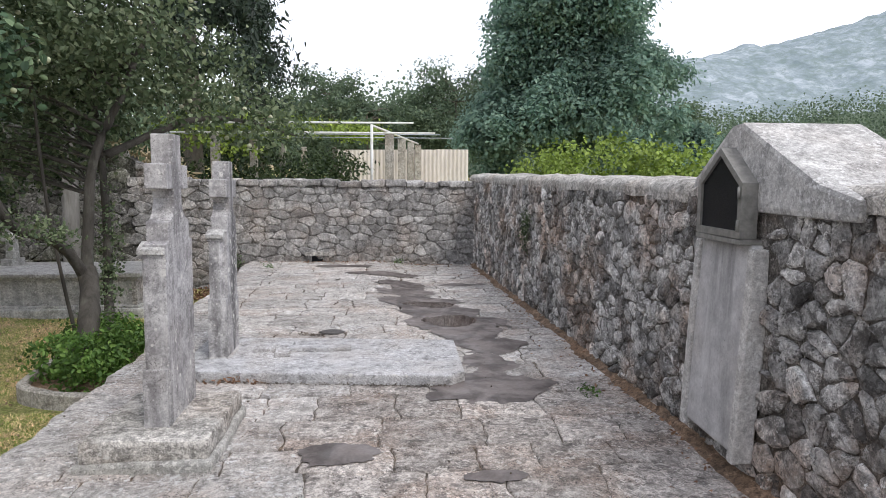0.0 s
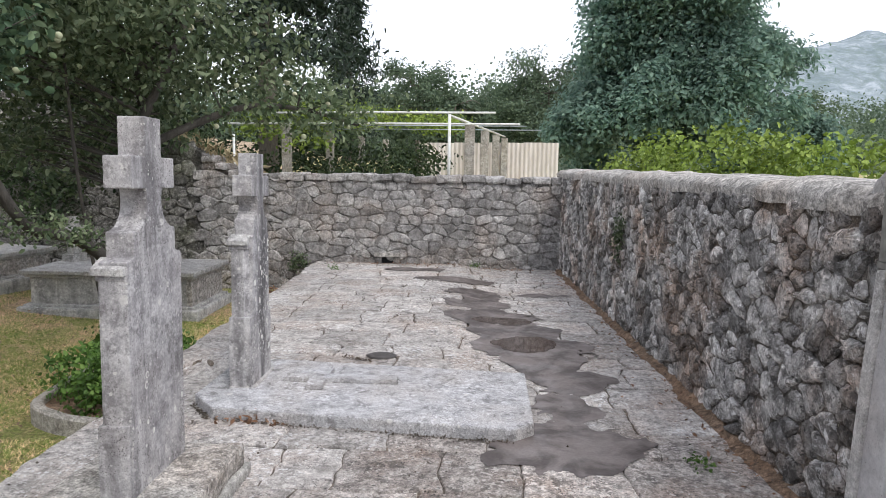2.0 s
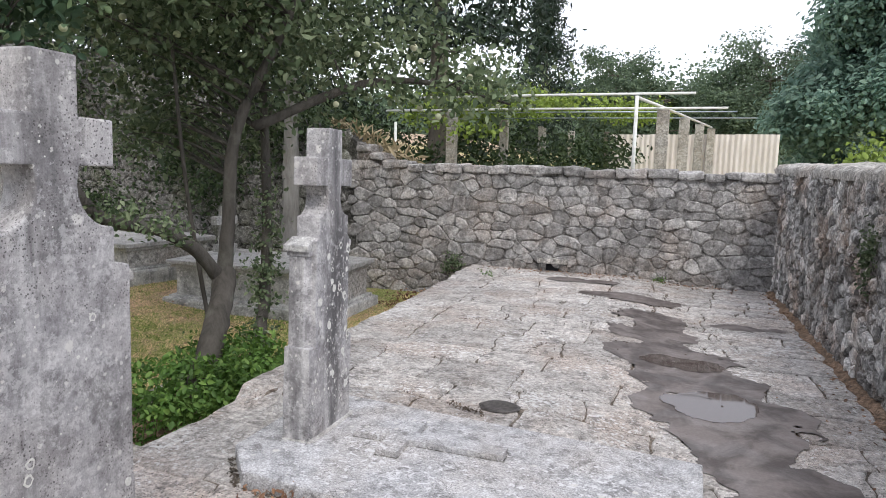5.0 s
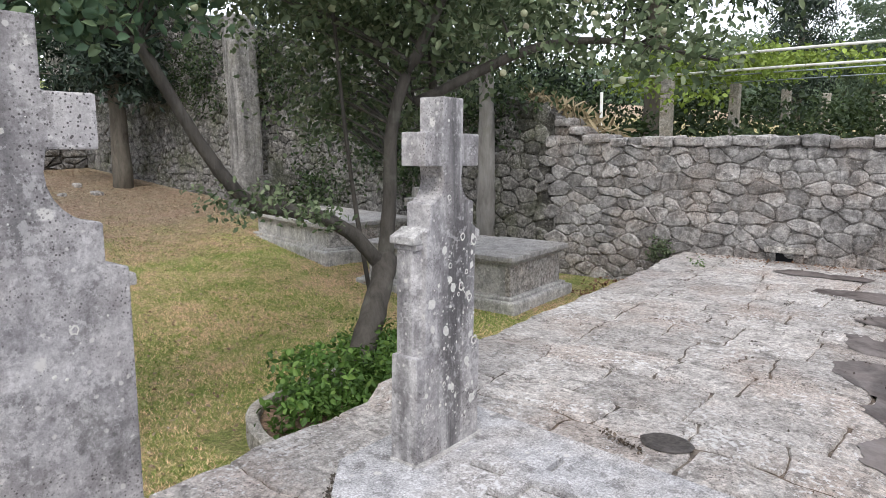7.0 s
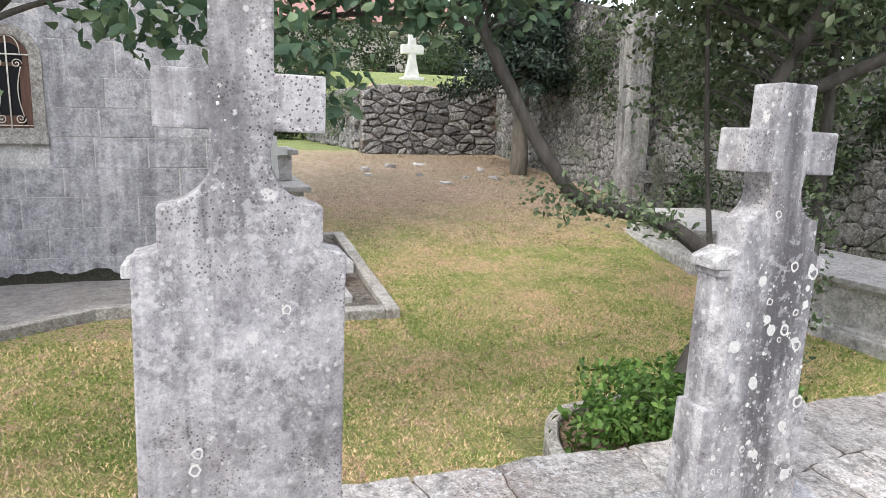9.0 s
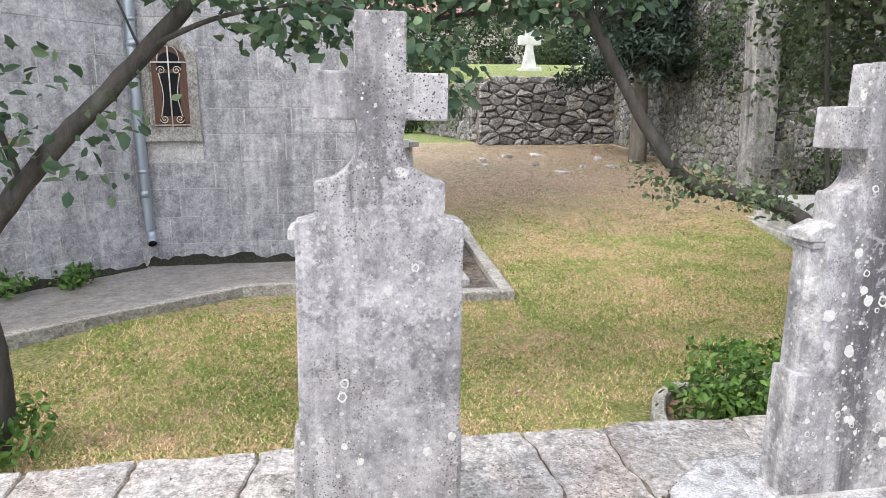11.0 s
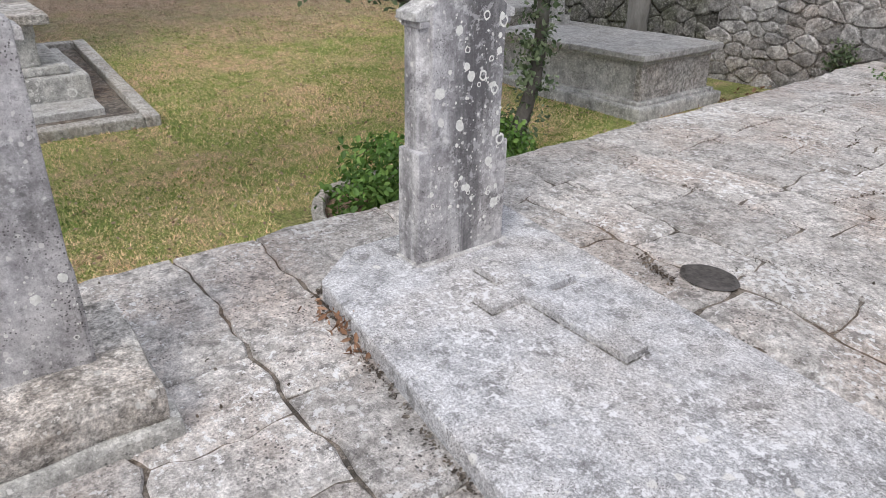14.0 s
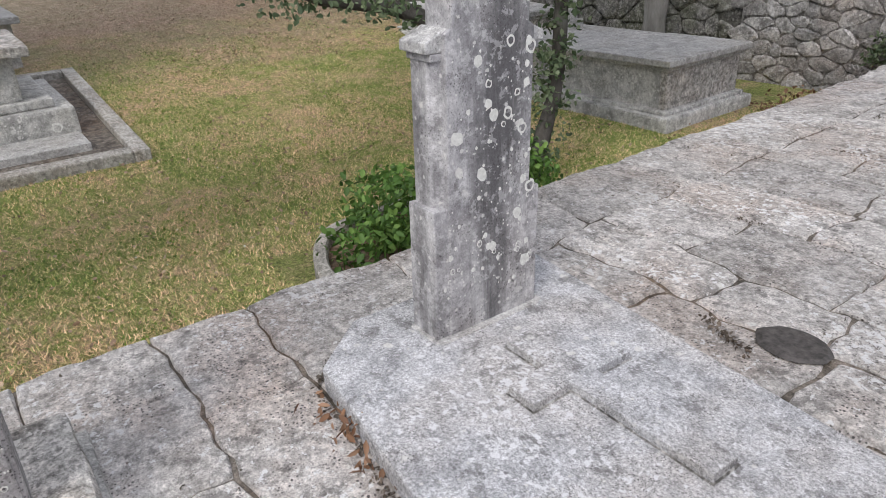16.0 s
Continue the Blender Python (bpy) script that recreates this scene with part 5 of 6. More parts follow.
# angled side wall
ax, ay = -7.42, 3.22
adx, ady = 0.74, -0.67
al = math.hypot(adx, ady)
adx, ady = adx / al, ady / al
anx, any_ = -ady, adx
piece("side_wall", mesh_of("side_wall", [(ax + adx * t - anx * d, ay + ady * t - any_ * d, zz) for zz in (-0.5, 6.0) for t, d in ((-0.4, 0.002), (8, 0.002), (8, 1.2), (-0.4, 1.2))], [(0, 1, 5, 4), (1, 2, 6, 5), (2, 3, 7, 6), (3, 0, 4, 7), (4, 5, 6, 7)]), M_pointing, chapel)
blocks = []
z = -0.32
while z < 5.0:
    hgt = rb.uniform(0.29, 0.36)
    u = 0.0
    while u < 7.5:
        w = rb.uniform(0.34, 0.66)
        st = stone_shell(block(u, u + w, z, z + hgt, rb), 0.009, 0.03, 0.004, 0.006, rb, 1)
        if st:
            blocks.append(([(a, b, max(0.001, min(o, 0.006)) if o > -0.02 else o) for a, b, o in st[0]], st[1]))
        u += w
    z += hgt
lay(blocks, lambda u, v, o: (ax + adx * u + anx * o, ay + ady * u + any_ * o, v), M_ashlar, M_ashlar, chapel, "block", lambda c: True)

# arched window with iron grille
win = base("window_1", (CXW, 3.66, 1.3), "arched chapel window with brown wood and cream iron grille", "window", kind="structure")
wc, wr = (WY0 + WY1) / 2, (WY1 - WY0) / 2


def arch(inset, n=14, foot=0.0):
    r = wr - inset
    zs = WZ1 - wr
    return [(wc - r, WZ0 + inset + foot), (wc + r, WZ0 + inset + foot)] + [(wc + r * math.cos(math.pi * i / n), zs + r * math.sin(math.pi * i / n)) for i in range(n + 1)]


def arch_frame(name, a_in, b_in, x0, x1):
    a, b = arch(a_in), arch(b_in)
    bm = bmesh.new()
    rr = [[bm.verts.new((xx, p[0], p[1])) for p in o] for xx, o in ((x1, a), (x1, b), (x0, b), (x0, a))]
    m = len(a)
    for i, j in ((0, 1), (1, 2), (2, 3), (3, 0)):
        for q in range(m):
            bm.faces.new((rr[i][q], rr[i][(q + 1) % m], rr[j][(q + 1) % m], rr[j][q]))
    return bm_mesh(name, bm)


piece("spandrel", box("spandrel", CXW - 0.028, CXW + 0.003, WY0 - 0.06, WY1 + 0.06, WZ0 - 0.02, WZ1 + 0.12, 0.0), M_ashlar, win)
piece("stone_surround", arch_frame("stone_surround", -0.012, 0.085, CXW - 0.02, CXW + 0.045), M_concrete, win, "carved grey stone surround")
piece("inner_moulding", arch_frame("inner_moulding", 0.085, 0.105, CXW - 0.02, CXW + 0.022), M_concrete, win)
piece("wood_frame", arch_frame("wood_frame", 0.105, 0.165, CXW - 0.02, CXW + 0.008), M_wood, win, "brown wooden frame")
piece("pane", mesh_of("pane", [(CXW + 0.0055, a, b) for a, b in arch(0.12)], [tuple(range(17))]), M_glass, win, "dark window pane")
piece("window_sill", box("window_sill", CXW - 0.02, CXW + 0.07, WY0 - 0.03, WY1 + 0.03, WZ0 - 0.06, WZ0 + 0.012, 0.01), M_concrete, win)
for a, b, c, d in ((WY0 + 0.16, WY0 + 0.2, WZ0 + 0.12, WZ1 - 0.38), (WY1 - 0.2, WY1 - 0.16, WZ0 + 0.12, WZ1 - 0.38), (WY0 + 0.13, WY1 - 0.13, WZ1 - 0.4, WZ1 - 0.36), (WY0 + 0.13, WY1 - 0.13, WZ0 + 0.13, WZ0 + 0.23)):
    piece("wood_frame", box("wood_frame", CXW - 0.005, CXW + 0.012, a, b, c, d, 0.003), M_wood, win)
gx_ = CXW + 0.03


grille = None


def bar(pts, r=0.006):
    return piece("grille_bar", tube("grille_bar", [(gx_, a, b) for a, b in pts], [r] * len(pts), 6), M_iron, grille or win, "cream painted iron bar")


grille = bar([(wc, WZ0 + 0.06), (wc, WZ1 - 0.1)], 0.008)
bar([(WY0 + 0.1, WZ1 - wr + 0.02), (WY1 - 0.1, WZ1 - wr + 0.02)], 0.008)
bar([(WY0 + 0.1, WZ0 + 0.13), (WY1 - 0.1, WZ0 + 0.13)], 0.006)
for s in (-1, 1):
    for cz, up in ((WZ1 - wr - 0.07, 1), (WZ0 + 0.2, -1)):
        cyy = wc + s * 0.085
        bar([(cyy + 0.05 * (1 - q / 22) * math.cos(q * 0.5) * s, cz + 0.05 * (1 - q / 22) * math.sin(q * 0.5) * up) for q in range(20)], 0.005)
    bar([(wc + s * 0.12 - s * 0.04 * math.sin(q / 12 * math.pi), WZ0 + 0.22 + (WZ1 - wr - 0.1 - WZ0 - 0.22) * q / 12) for q in range(13)], 0.005)
    bar([(wc + s * 0.02 + s * 0.1 * math.sin(q / 9 * math.pi / 2), WZ1 - 0.1 - 0.17 * (q / 9) ** 2) for q in range(10)], 0.005)

# downpipe in the corner
pipe = base("downpipe", (-7.35, 3.4, 0.1), "grey zinc rain downpipe with angled spout", "pipe")
pipe_run = piece("pipe", tube("pipe", spline([(-7.40, 3.30, 4.6), (-7.40, 3.30, 1.5), (-7.40, 3.32, 0.35), (-7.38, 3.34, 0.16), (-7.28, 3.37, 0.07)], 5), [0.058] * 21, 14), M_zinc, pipe)
piece("spout_hole", tube("spout_hole", [(-7.279, 3.371, 0.069), (-7.274, 3.373, 0.065)], [0.047, 0.047], 14), M_glass, pipe_run, "dark open pipe end")
for zz in (0.9, 2.6):
    piece("bracket", tube("bracket", [(-7.40, 3.30, zz - 0.02), (-7.40, 3.30, zz + 0.02)], [0.064, 0.064], 14), M_zinc, pipe_run)
    piece("joint", tube("joint", [(-7.40, 3.305, zz - 0.3), (-7.40, 3.305, zz - 0.22)], [0.062, 0.061], 14), M_zinc, pipe_run)

# paved strip at the chapel foot
strip = base("chapel_path", (-6.5, 3.8, -0.25), "damp concrete path with raised kerb beside the chapel", "path", kind="structure")
pp = [(-8.0, 3.0), (-2.6, -1.9), (-2.0, -0.4), (-4.45, 2.55), (-6.05, 4.52), (-6.15, 5.8), (-7.6, 5.95)]
bm = bmesh.new()
vs = [bm.verts.new((a, b, -0.235)) for a, b in pp]
lo = [bm.verts.new((a, b, -0.6)) for a, b in pp]
bm.faces.new(vs)
for i in range(len(pp)):
    bm.faces.new((vs[i], lo[i], lo[(i + 1) % len(pp)], vs[(i + 1) % len(pp)]))
piece("slab", bm_mesh("slab", bm), M_path, strip)
for (x0, y0), (x1, y1) in (((-2.0, -0.4), (-4.45, 2.55)), ((-4.45, 2.55), (-6.05, 4.52)), ((-6.05, 4.52), (-6.12, 5.28))):
    ln = math.hypot(x1 - x0, y1 - y0)
    kb = box("kerb", 0, ln, -0.06, 0.06, -0.3, 0.05, 0.012, 3, 0.008, x0)
    kb.transform(pose(x0, y0, -0.235, 0, 0, math.degrees(math.atan2(y1 - y0, x1 - x0))))
    piece("kerb", kb, M_concrete, strip)

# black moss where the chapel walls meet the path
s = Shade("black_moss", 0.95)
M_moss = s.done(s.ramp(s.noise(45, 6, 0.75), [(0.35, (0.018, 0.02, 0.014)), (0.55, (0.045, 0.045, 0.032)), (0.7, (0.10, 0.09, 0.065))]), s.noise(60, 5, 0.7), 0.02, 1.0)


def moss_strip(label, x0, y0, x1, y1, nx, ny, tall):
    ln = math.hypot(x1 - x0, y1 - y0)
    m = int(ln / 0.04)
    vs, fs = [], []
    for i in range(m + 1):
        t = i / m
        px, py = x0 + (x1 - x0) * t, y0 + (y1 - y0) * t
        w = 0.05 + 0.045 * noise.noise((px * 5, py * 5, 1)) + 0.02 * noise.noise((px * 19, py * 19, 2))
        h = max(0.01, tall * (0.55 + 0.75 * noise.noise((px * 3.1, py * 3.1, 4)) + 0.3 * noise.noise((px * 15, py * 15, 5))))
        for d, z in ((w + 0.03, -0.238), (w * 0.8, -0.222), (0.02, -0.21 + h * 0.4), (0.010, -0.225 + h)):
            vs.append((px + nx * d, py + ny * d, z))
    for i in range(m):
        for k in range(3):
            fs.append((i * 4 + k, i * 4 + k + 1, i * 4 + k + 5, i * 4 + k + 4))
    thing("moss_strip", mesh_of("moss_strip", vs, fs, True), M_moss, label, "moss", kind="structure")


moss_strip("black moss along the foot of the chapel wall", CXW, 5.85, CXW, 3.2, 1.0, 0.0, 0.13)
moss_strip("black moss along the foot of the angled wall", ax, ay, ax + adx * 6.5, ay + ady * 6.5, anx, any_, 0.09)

# plants against the chapel
rng = np.random.default_rng(77)
me, _ = foliage("weed", [(-6.55, 2.75, -0.13, 0.25, 0.2, 0.12), (-6.1, 2.3, -0.12, 0.2, 0.2, 0.12)], 30, 10, 0.05, 0.05, rng)
thing("weed", me, L_bed, "small green weed growing at the chapel foot", "plant", kind="stuff")

# pillar by the old wall
pil = base("stone_pillar", (-10.6, 12.75, 0.1), "tall weathered grey stone pillar by the wall", "pillar")
piece("shaft", box("shaft", -10.6, -10.12, 12.72, 13.15, -0.1, 3.7, 0.06, 4, 0.03, 6), M_pillar, pil)
piece("foot", box("foot", -10.68, -10.04, 12.64, 13.25, -0.3, 0.3, 0.05, 2, 0.03, 6), M_old_wall, pil)

# ---- trees ----
def branches(ob, frm, centres, mat, rng, r0=0.014, count=40, sag=0.1):
    frm = [Vector(p) for p in frm]
    for c in centres[:count]:
        c = Vector(c)
        near = min(frm, key=lambda p: (p - c).length)
        mid = near.lerp(c, 0.55) + Vector((rng.normal(0, 0.08), rng.normal(0, 0.08), sag))
        piece("branch", tube("branch", spline([near, mid, c], 4), taper(r0, 0.003, 9), 5), mat, ob)


def fruit(ob, name, centres, mat, rng, r, count):
    pick = rng.choice(len(centres), count)
    shared = [ball(name, (0, 0, 0), r * q, 10, 0.95) for q in (0.85, 1.0, 1.12)]
    for i in pick:
        p = centres[i] + rng.normal(0, 0.12, 3) + np.array([0, 0, -0.04])
        f = piece(name, shared[int(rng.integers(3))], mat, ob)
        f.location = Vector(p) + f.location


rng = np.random.default_rng(12)
quince = base("quince_tree", (-2.85, 8.5, -0.42), "leaning quince tree with pale fruit and long bent limb", "tree")
trunk = spline([(-2.85, 8.35, -0.45), (-2.8, 8.45, -0.1), (-2.84, 8.68, 0.25), (-2.95, 8.92, 0.57)], 6)
piece("trunk", tube("trunk", trunk, taper(0.11, 0.085, len(trunk)), 12, 0.25), B_quince, quince)
stem = spline([(-2.95, 8.9, 0.5), (-2.93, 8.95, 1.0), (-2.84, 8.94, 1.7), (-2.6, 9.15, 2.4), (-2.4, 9.5, 3.2)], 6)
piece("limb", tube("limb", stem, taper(0.062, 0.028, len(stem)), 10, 0.2), B_quince, quince)
limb = spline([(-2.96, 8.85, 0.52), (-2.99, 8.6, 0.78), (-3.0, 8.25, 0.96), (-3.03, 7.85, 1.05), (-3.05, 7.66, 1.16), (-3.08, 7.42, 1.5), (-3.12, 7.1, 2.08), (-3.15, 6.8, 2.7)], 6)
piece("limb", tube("limb", limb, taper(0.058, 0.032, len(limb)), 10, 0.2), B_quince, quince)
low_arm = spline([(-3.12, 7.12, 2.05), (-3.1, 6.8, 2.12), (-3.05, 6.3, 2.08), (-3.0, 5.85, 1.98)], 5)
piece("limb", tube("limb", low_arm, taper(0.024, 0.01, len(low_arm)), 7, 0.2), B_quince, quince)
right_arm = spline([(-2.78, 9.1, 1.75), (-2.1, 9.7, 2.15), (-1.6, 10.2, 2.2), (-1.0, 10.6, 2.05)], 6)
piece("limb", tube("limb", right_arm, taper(0.045, 0.012, len(right_arm)), 7, 0.2), B_quince, quince)
ivied = spline([(-2.78, 9.0, -0.45), (-2.9, 9.3, -0.1), (-3.0, 9.56, 0.3), (-3.0, 9.6, 1.0), (-3.05, 9.65, 1.8), (-3.2, 9.8, 2.7)], 6)
piece("limb", tube("limb", ivied, taper(0.07, 0.03, len(ivied)), 9, 0.25), B_quince, quince, "second stem wrapped in ivy")
thin = spline([(-3.1, 9.0, -0.4), (-3.3, 8.9, 1.2), (-3.35, 8.8, 2.6)], 5)
piece("limb", tube("limb", thin, taper(0.022, 0.014, len(thin)), 6, 0.2), B_quince, quince)
qb = [(-2.5, 9.4, 2.75, 1.25, 1.2, 0.85), (-1.7, 10.1, 2.25, 0.95, 0.9, 0.5), (-3.5, 9.8, 2.5, 1.2, 1.2, 0.8), (-2.8, 8.3, 2.85, 1.0, 1.1, 0.6), (-3.9, 9.3, 3.2, 1.3, 1.6, 0.9), (-3.2, 8.6, 3.6, 1.6, 1.9, 0.8), (-4.8, 10.3, 2.9, 1.4, 1.4, 0.9), (-4.4, 8.0, 3.5, 1.2, 1.4, 0.7), (-1.15, 10.5, 2.2, 0.6, 0.6, 0.32), (-0.75, 10.8, 2.3, 0.45, 0.45, 0.2)]
me, cs = foliage("crown", qb, 1600, 16, 0.13, 0.052, rng, 0.3, 1.45, 0.7)
qcrown = piece("crown", me, L_quince, quince, "grey-green rounded leaves")
branches(quince, stem[6:] + right_arm + limb[28:], cs, B_quince, rng, 0.013, 80)
fruit(qcrown, "fruit", cs, M_fruit, rng, 0.027, 150)
me, c2 = foliage("crown", [(-2.95, 6.5, 2.14, 0.3, 0.9, 0.22), (-3.0, 7.2, 2.5, 0.5, 0.6, 0.35), (-2.85, 6.15, 1.82, 0.2, 0.24, 0.24), (-2.85, 5.85, 2.05, 0.25, 0.4, 0.14), (-3.0, 5.6, 2.3, 0.4, 0.5, 0.25), (-2.85, 6.18, 1.6, 0.12, 0.14, 0.17), (-2.9, 5.35, 1.96, 0.25, 0.4, 0.12)], 260, 9, 0.07, 0.06, rng, 0.2, 1.4, 0.8)
piece("crown", me, L_apple, quince, "large blue-green leaves on the long limb")
branches(quince, low_arm, c2, B_quince, rng, 0.008, 30, 0.04)
fruit(quince, "fruit", c2, M_fruit, rng, 0.024, 14)
me, c3 = foliage("crown", [(-2.95, 7.8, 1.14, 0.2, 0.34, 0.14), (-2.85, 8.15, 1.02, 0.2, 0.25, 0.12), (-3.1, 7.6, 1.1, 0.18, 0.25, 0.12)], 40, 12, 0.06, 0.03, rng, 0.2, 1.5, 0.7)
piece("crown", me, L_quince, quince, "fresh leafy shoots on the bent limb")
me, c5 = foliage("crown", [(-3.9, 9.7, 1.75, 0.9, 0.9, 0.4), (-4.7, 10.3, 1.9, 1.0, 1.0, 0.45), (-3.3, 9.9, 2.0, 0.6, 0.7, 0.3), (-5.4, 11.0, 1.8, 0.8, 0.7, 0.4)], 150, 14, 0.13, 0.05, rng, 0.2, 1.45, 0.8)
piece("crown", me, L_quince, quince, "shaded inner leaves over the tombs")
branches(quince, stem[8:16], c5, B_quince, rng, 0.012, 30, 0.1)
me, c4 = foliage("crown", [(-2.97, 9.5, 0.35, 0.15, 0.2, 0.55), (-3.0, 9.6, 1.1, 0.13, 0.15, 0.5), (-2.86, 9.2, -0.1, 0.16, 0.18, 0.22)], 90, 12, 0.045, 0.034, rng, 0.3, 1.4, 1.0)
piece("ivy", me, L_quince, quince, "ivy climbing the second stem")

walled = base("wall_tree", (-4.95, 13.1, -0.42), "grey bare-trunked tree growing against the stone wall", "tree")
wt_line = spline([(-4.98, 13.1, -0.5), (-4.95, 13.12, 0.5), (-4.92, 13.1, 1.4), (-4.85, 13.0, 2.2), (-4.7, 12.8, 3.2)], 6)
piece("trunk", tube("trunk", wt_line, taper(0.15, 0.08, len(wt_line)), 12, 0.3), B_grey, walled)
me, c6 = foliage("crown", [(-4.7, 12.7, 3.1, 1.0, 0.8, 0.5), (-4.0, 12.3, 2.9, 0.8, 0.7, 0.35)], 130, 14, 0.13, 0.05, rng, 0.3, 1.45, 0.8)
piece("crown", me, L_quince, walled)
branches(walled, wt_line[14:], c6, B_quince, rng, 0.02, 24, 0.1)

apple = base("apple_tree", (-2.9, 3.6, -0.4), "leaning apple tree with dark bark beside the terrace", "tree")
at = spline([(-2.95, 3.55, -0.45), (-2.9, 3.66, 0.0), (-2.92, 3.62, 0.5), (-2.9, 3.65, 0.83), (-2.9, 4.0, 1.27), (-2.9, 4.3, 1.57), (-2.88, 4.75, 2.02), (-2.8, 5.2, 2.5), (-2.7, 5.6, 3.0)], 6)
piece("trunk", tube("trunk", at, taper(0.07, 0.036, len(at)), 12, 0.25), B_quince, apple)
a2 = spline([(-2.9, 4.55, 1.85), (-2.7, 5.0, 2.0), (-2.55, 5.5, 2.06)], 5)
piece("limb", tube("limb", a2, taper(0.018, 0.008, len(a2)), 6, 0.2), B_quince, apple)
a3 = spline([(-2.9, 3.9, 1.15), (-2.8, 3.85, 1.5), (-2.72, 3.8, 1.9)], 5)
piece("limb", tube("limb", a3, taper(0.022, 0.008, len(a3)), 6, 0.2), B_quince, apple)
ab = [(-2.72, 4.0, 1.62, 0.22, 0.3, 0.22), (-2.7, 3.75, 1.85, 0.25, 0.25, 0.2), (-2.7, 3.85, 1.35, 0.15, 0.18, 0.12), (-2.8, 4.4, 2.75, 0.9, 1.0, 0.5), (-2.4, 3.0, 2.5, 0.8, 0.9, 0.55), (-2.6, 5.2, 2.1, 0.35, 0.6, 0.16), (-2.7, 4.5, 1.55, 0.16, 0.26, 0.1), (-2.5, 5.75, 1.98, 0.2, 0.28, 0.14), (-2.45, 5.95, 1.8, 0.12, 0.16, 0.16), (-2.6, 3.7, 1.5, 0.22, 0.3, 0.25), (-2.75, 4.25, 1.3, 0.14, 0.2, 0.12)]
me, cs = foliage("crown", ab, 560, 9, 0.09, 0.06, rng, 0.25, 1.4, 0.8)
acrown = piece("crown", me, L_apple, apple, "broad blue-green leaves")
branches(apple, at[14:] + a2 + a3, cs, B_quince, rng, 0.008, 34, 0.05)
fruit(acrown, "fruit", cs, M_apple, rng, 0.028, 12)
me, _ = foliage("crown", [(-2.9, 3.55, -0.2, 0.35, 0.4, 0.2)], 40, 14, 0.06, 0.04, rng, 0.3)
piece("sucker_shoots", me, L_bed, apple, "green shoots round the foot of the trunk")


def dark_conifer(x, y, z, h, r, name, label, low, seed, n=260, lean=0.0):
    g = np.random.default_rng(seed)
    ob = base(name, (x, y, z), label, "tree")
    tk = spline([(x, y, z - 0.2), (x + lean * 0.3, y, z + h * 0.4), (x + lean, y, z + h * 0.97)], 6)
    piece("trunk", tube("trunk", tk, taper(0.24 * h / 8, 0.03, len(tk)), 9, 0.3), B_pine, ob)
    hh = g.uniform(low, 1.0, n)
    ang = g.uniform(0, 2 * math.pi, n)
    rad = r * (1.05 - 0.85 * (hh - low) / (1 - low)) * np.sqrt(g.uniform(0.12, 1.0, n)) * (0.8 + 0.35 * np.sin(ang * 3 + seed))
    c = np.stack([x + lean * hh + rad * np.cos(ang), y + rad * np.sin(ang), z + h * hh - rad * 0.12], 1)
    per = 60
    p = np.repeat(c, per, 0) + g.normal(size=(n * per, 3)) * np.array([0.26, 0.26, 0.12]) * (h / 9)
    piece("crown", leaves("crown", p, 0.075 * h / 9, g, np.repeat(np.stack([np.cos(ang), np.sin(ang), np.full(n, 0.2)], 1), per, 0), 2.6), L_dark, ob)
    for i in range(0, n, 9):
        q = Vector(c[i])
        piece("branch", tube("branch", [Vector((x + lean * hh[i], y, q.z - 0.2)), q], [0.03, 0.008], 5), B_pine, ob)
    return ob


dark_conifer(-14.4, 12.55, 0.45, 7.5, 1.9, "cypress_tree", "old cypress with bare trunk and dark crown", 0.27, 3, 460)
dark_conifer(-15.1, 12.9, 0.5, 6.5, 1.2, "cypress_tree", "slim dark cypress close to the wall", 0.4, 4, 130)
dark_conifer(-4.0, 16.9, 1.1, 8.2, 2.5, "cedar_tree", "broad dark cedar with ragged spreading branches", 0.33, 5, 330)
dark_conifer(-8.5, 16.5, 1.2, 8.5, 3.2, "cedar_tree", "broad dark cedar behind the old wall", 0.15, 6, 330)
dark_conifer(-7.6, 45.0, 1.0, 11.0, 2.7, "fir_tree", "pointed dark fir beyond the garden", 0.12, 7, 240)
dark_conifer(-13.0, 17.5, 1.6, 9.0, 3.0, "cedar_tree", "dense dark cedar above the terrace wall", 0.1, 8, 280)


def broad_tree(x, y, z, h, r, label, seed, mat, n=420, size=0.13, name="broadleaf_tree"):
    g = np.random.default_rng(seed)
    ob = base(name, (x, y, z), label, "tree")
    tk = spline([(x, y, z - 0.3), (x + 0.1, y, z + h * 0.3), (x, y, z + h * 0.75)], 5)
    piece("trunk", tube("trunk", tk, taper(0.035 * h, 0.04, len(tk)), 9, 0.3), B_pine, ob)
    balls = [(x, y, z + h * 0.5, r * 0.62, r * 0.62, h * 0.38)]
    for _ in range(44):
        a, e = g.uniform(0, 2 * math.pi), g.uniform(0.14, 0.95)
        q = r * 0.86 * math.sqrt(max(0.05, 1 - max(0.0, (e - 0.25) / 0.75) ** 1.6)) * g.uniform(0.75, 1.0)
        balls.append((x + q * math.cos(a), y + q * math.sin(a), z + h * e, r * g.uniform(0.16, 0.3), r * g.uniform(0.16, 0.3), h * g.uniform(0.05, 0.09)))
    me, cs = foliage("crown", balls, n, 34, r * 0.06, size, g, 0.72, 1.5, 0.7, 0.4)
    piece("crown", me, mat, ob)
    branches(ob, tk, cs, B_pine, g, 0.05, 24, 0.2)
    return ob


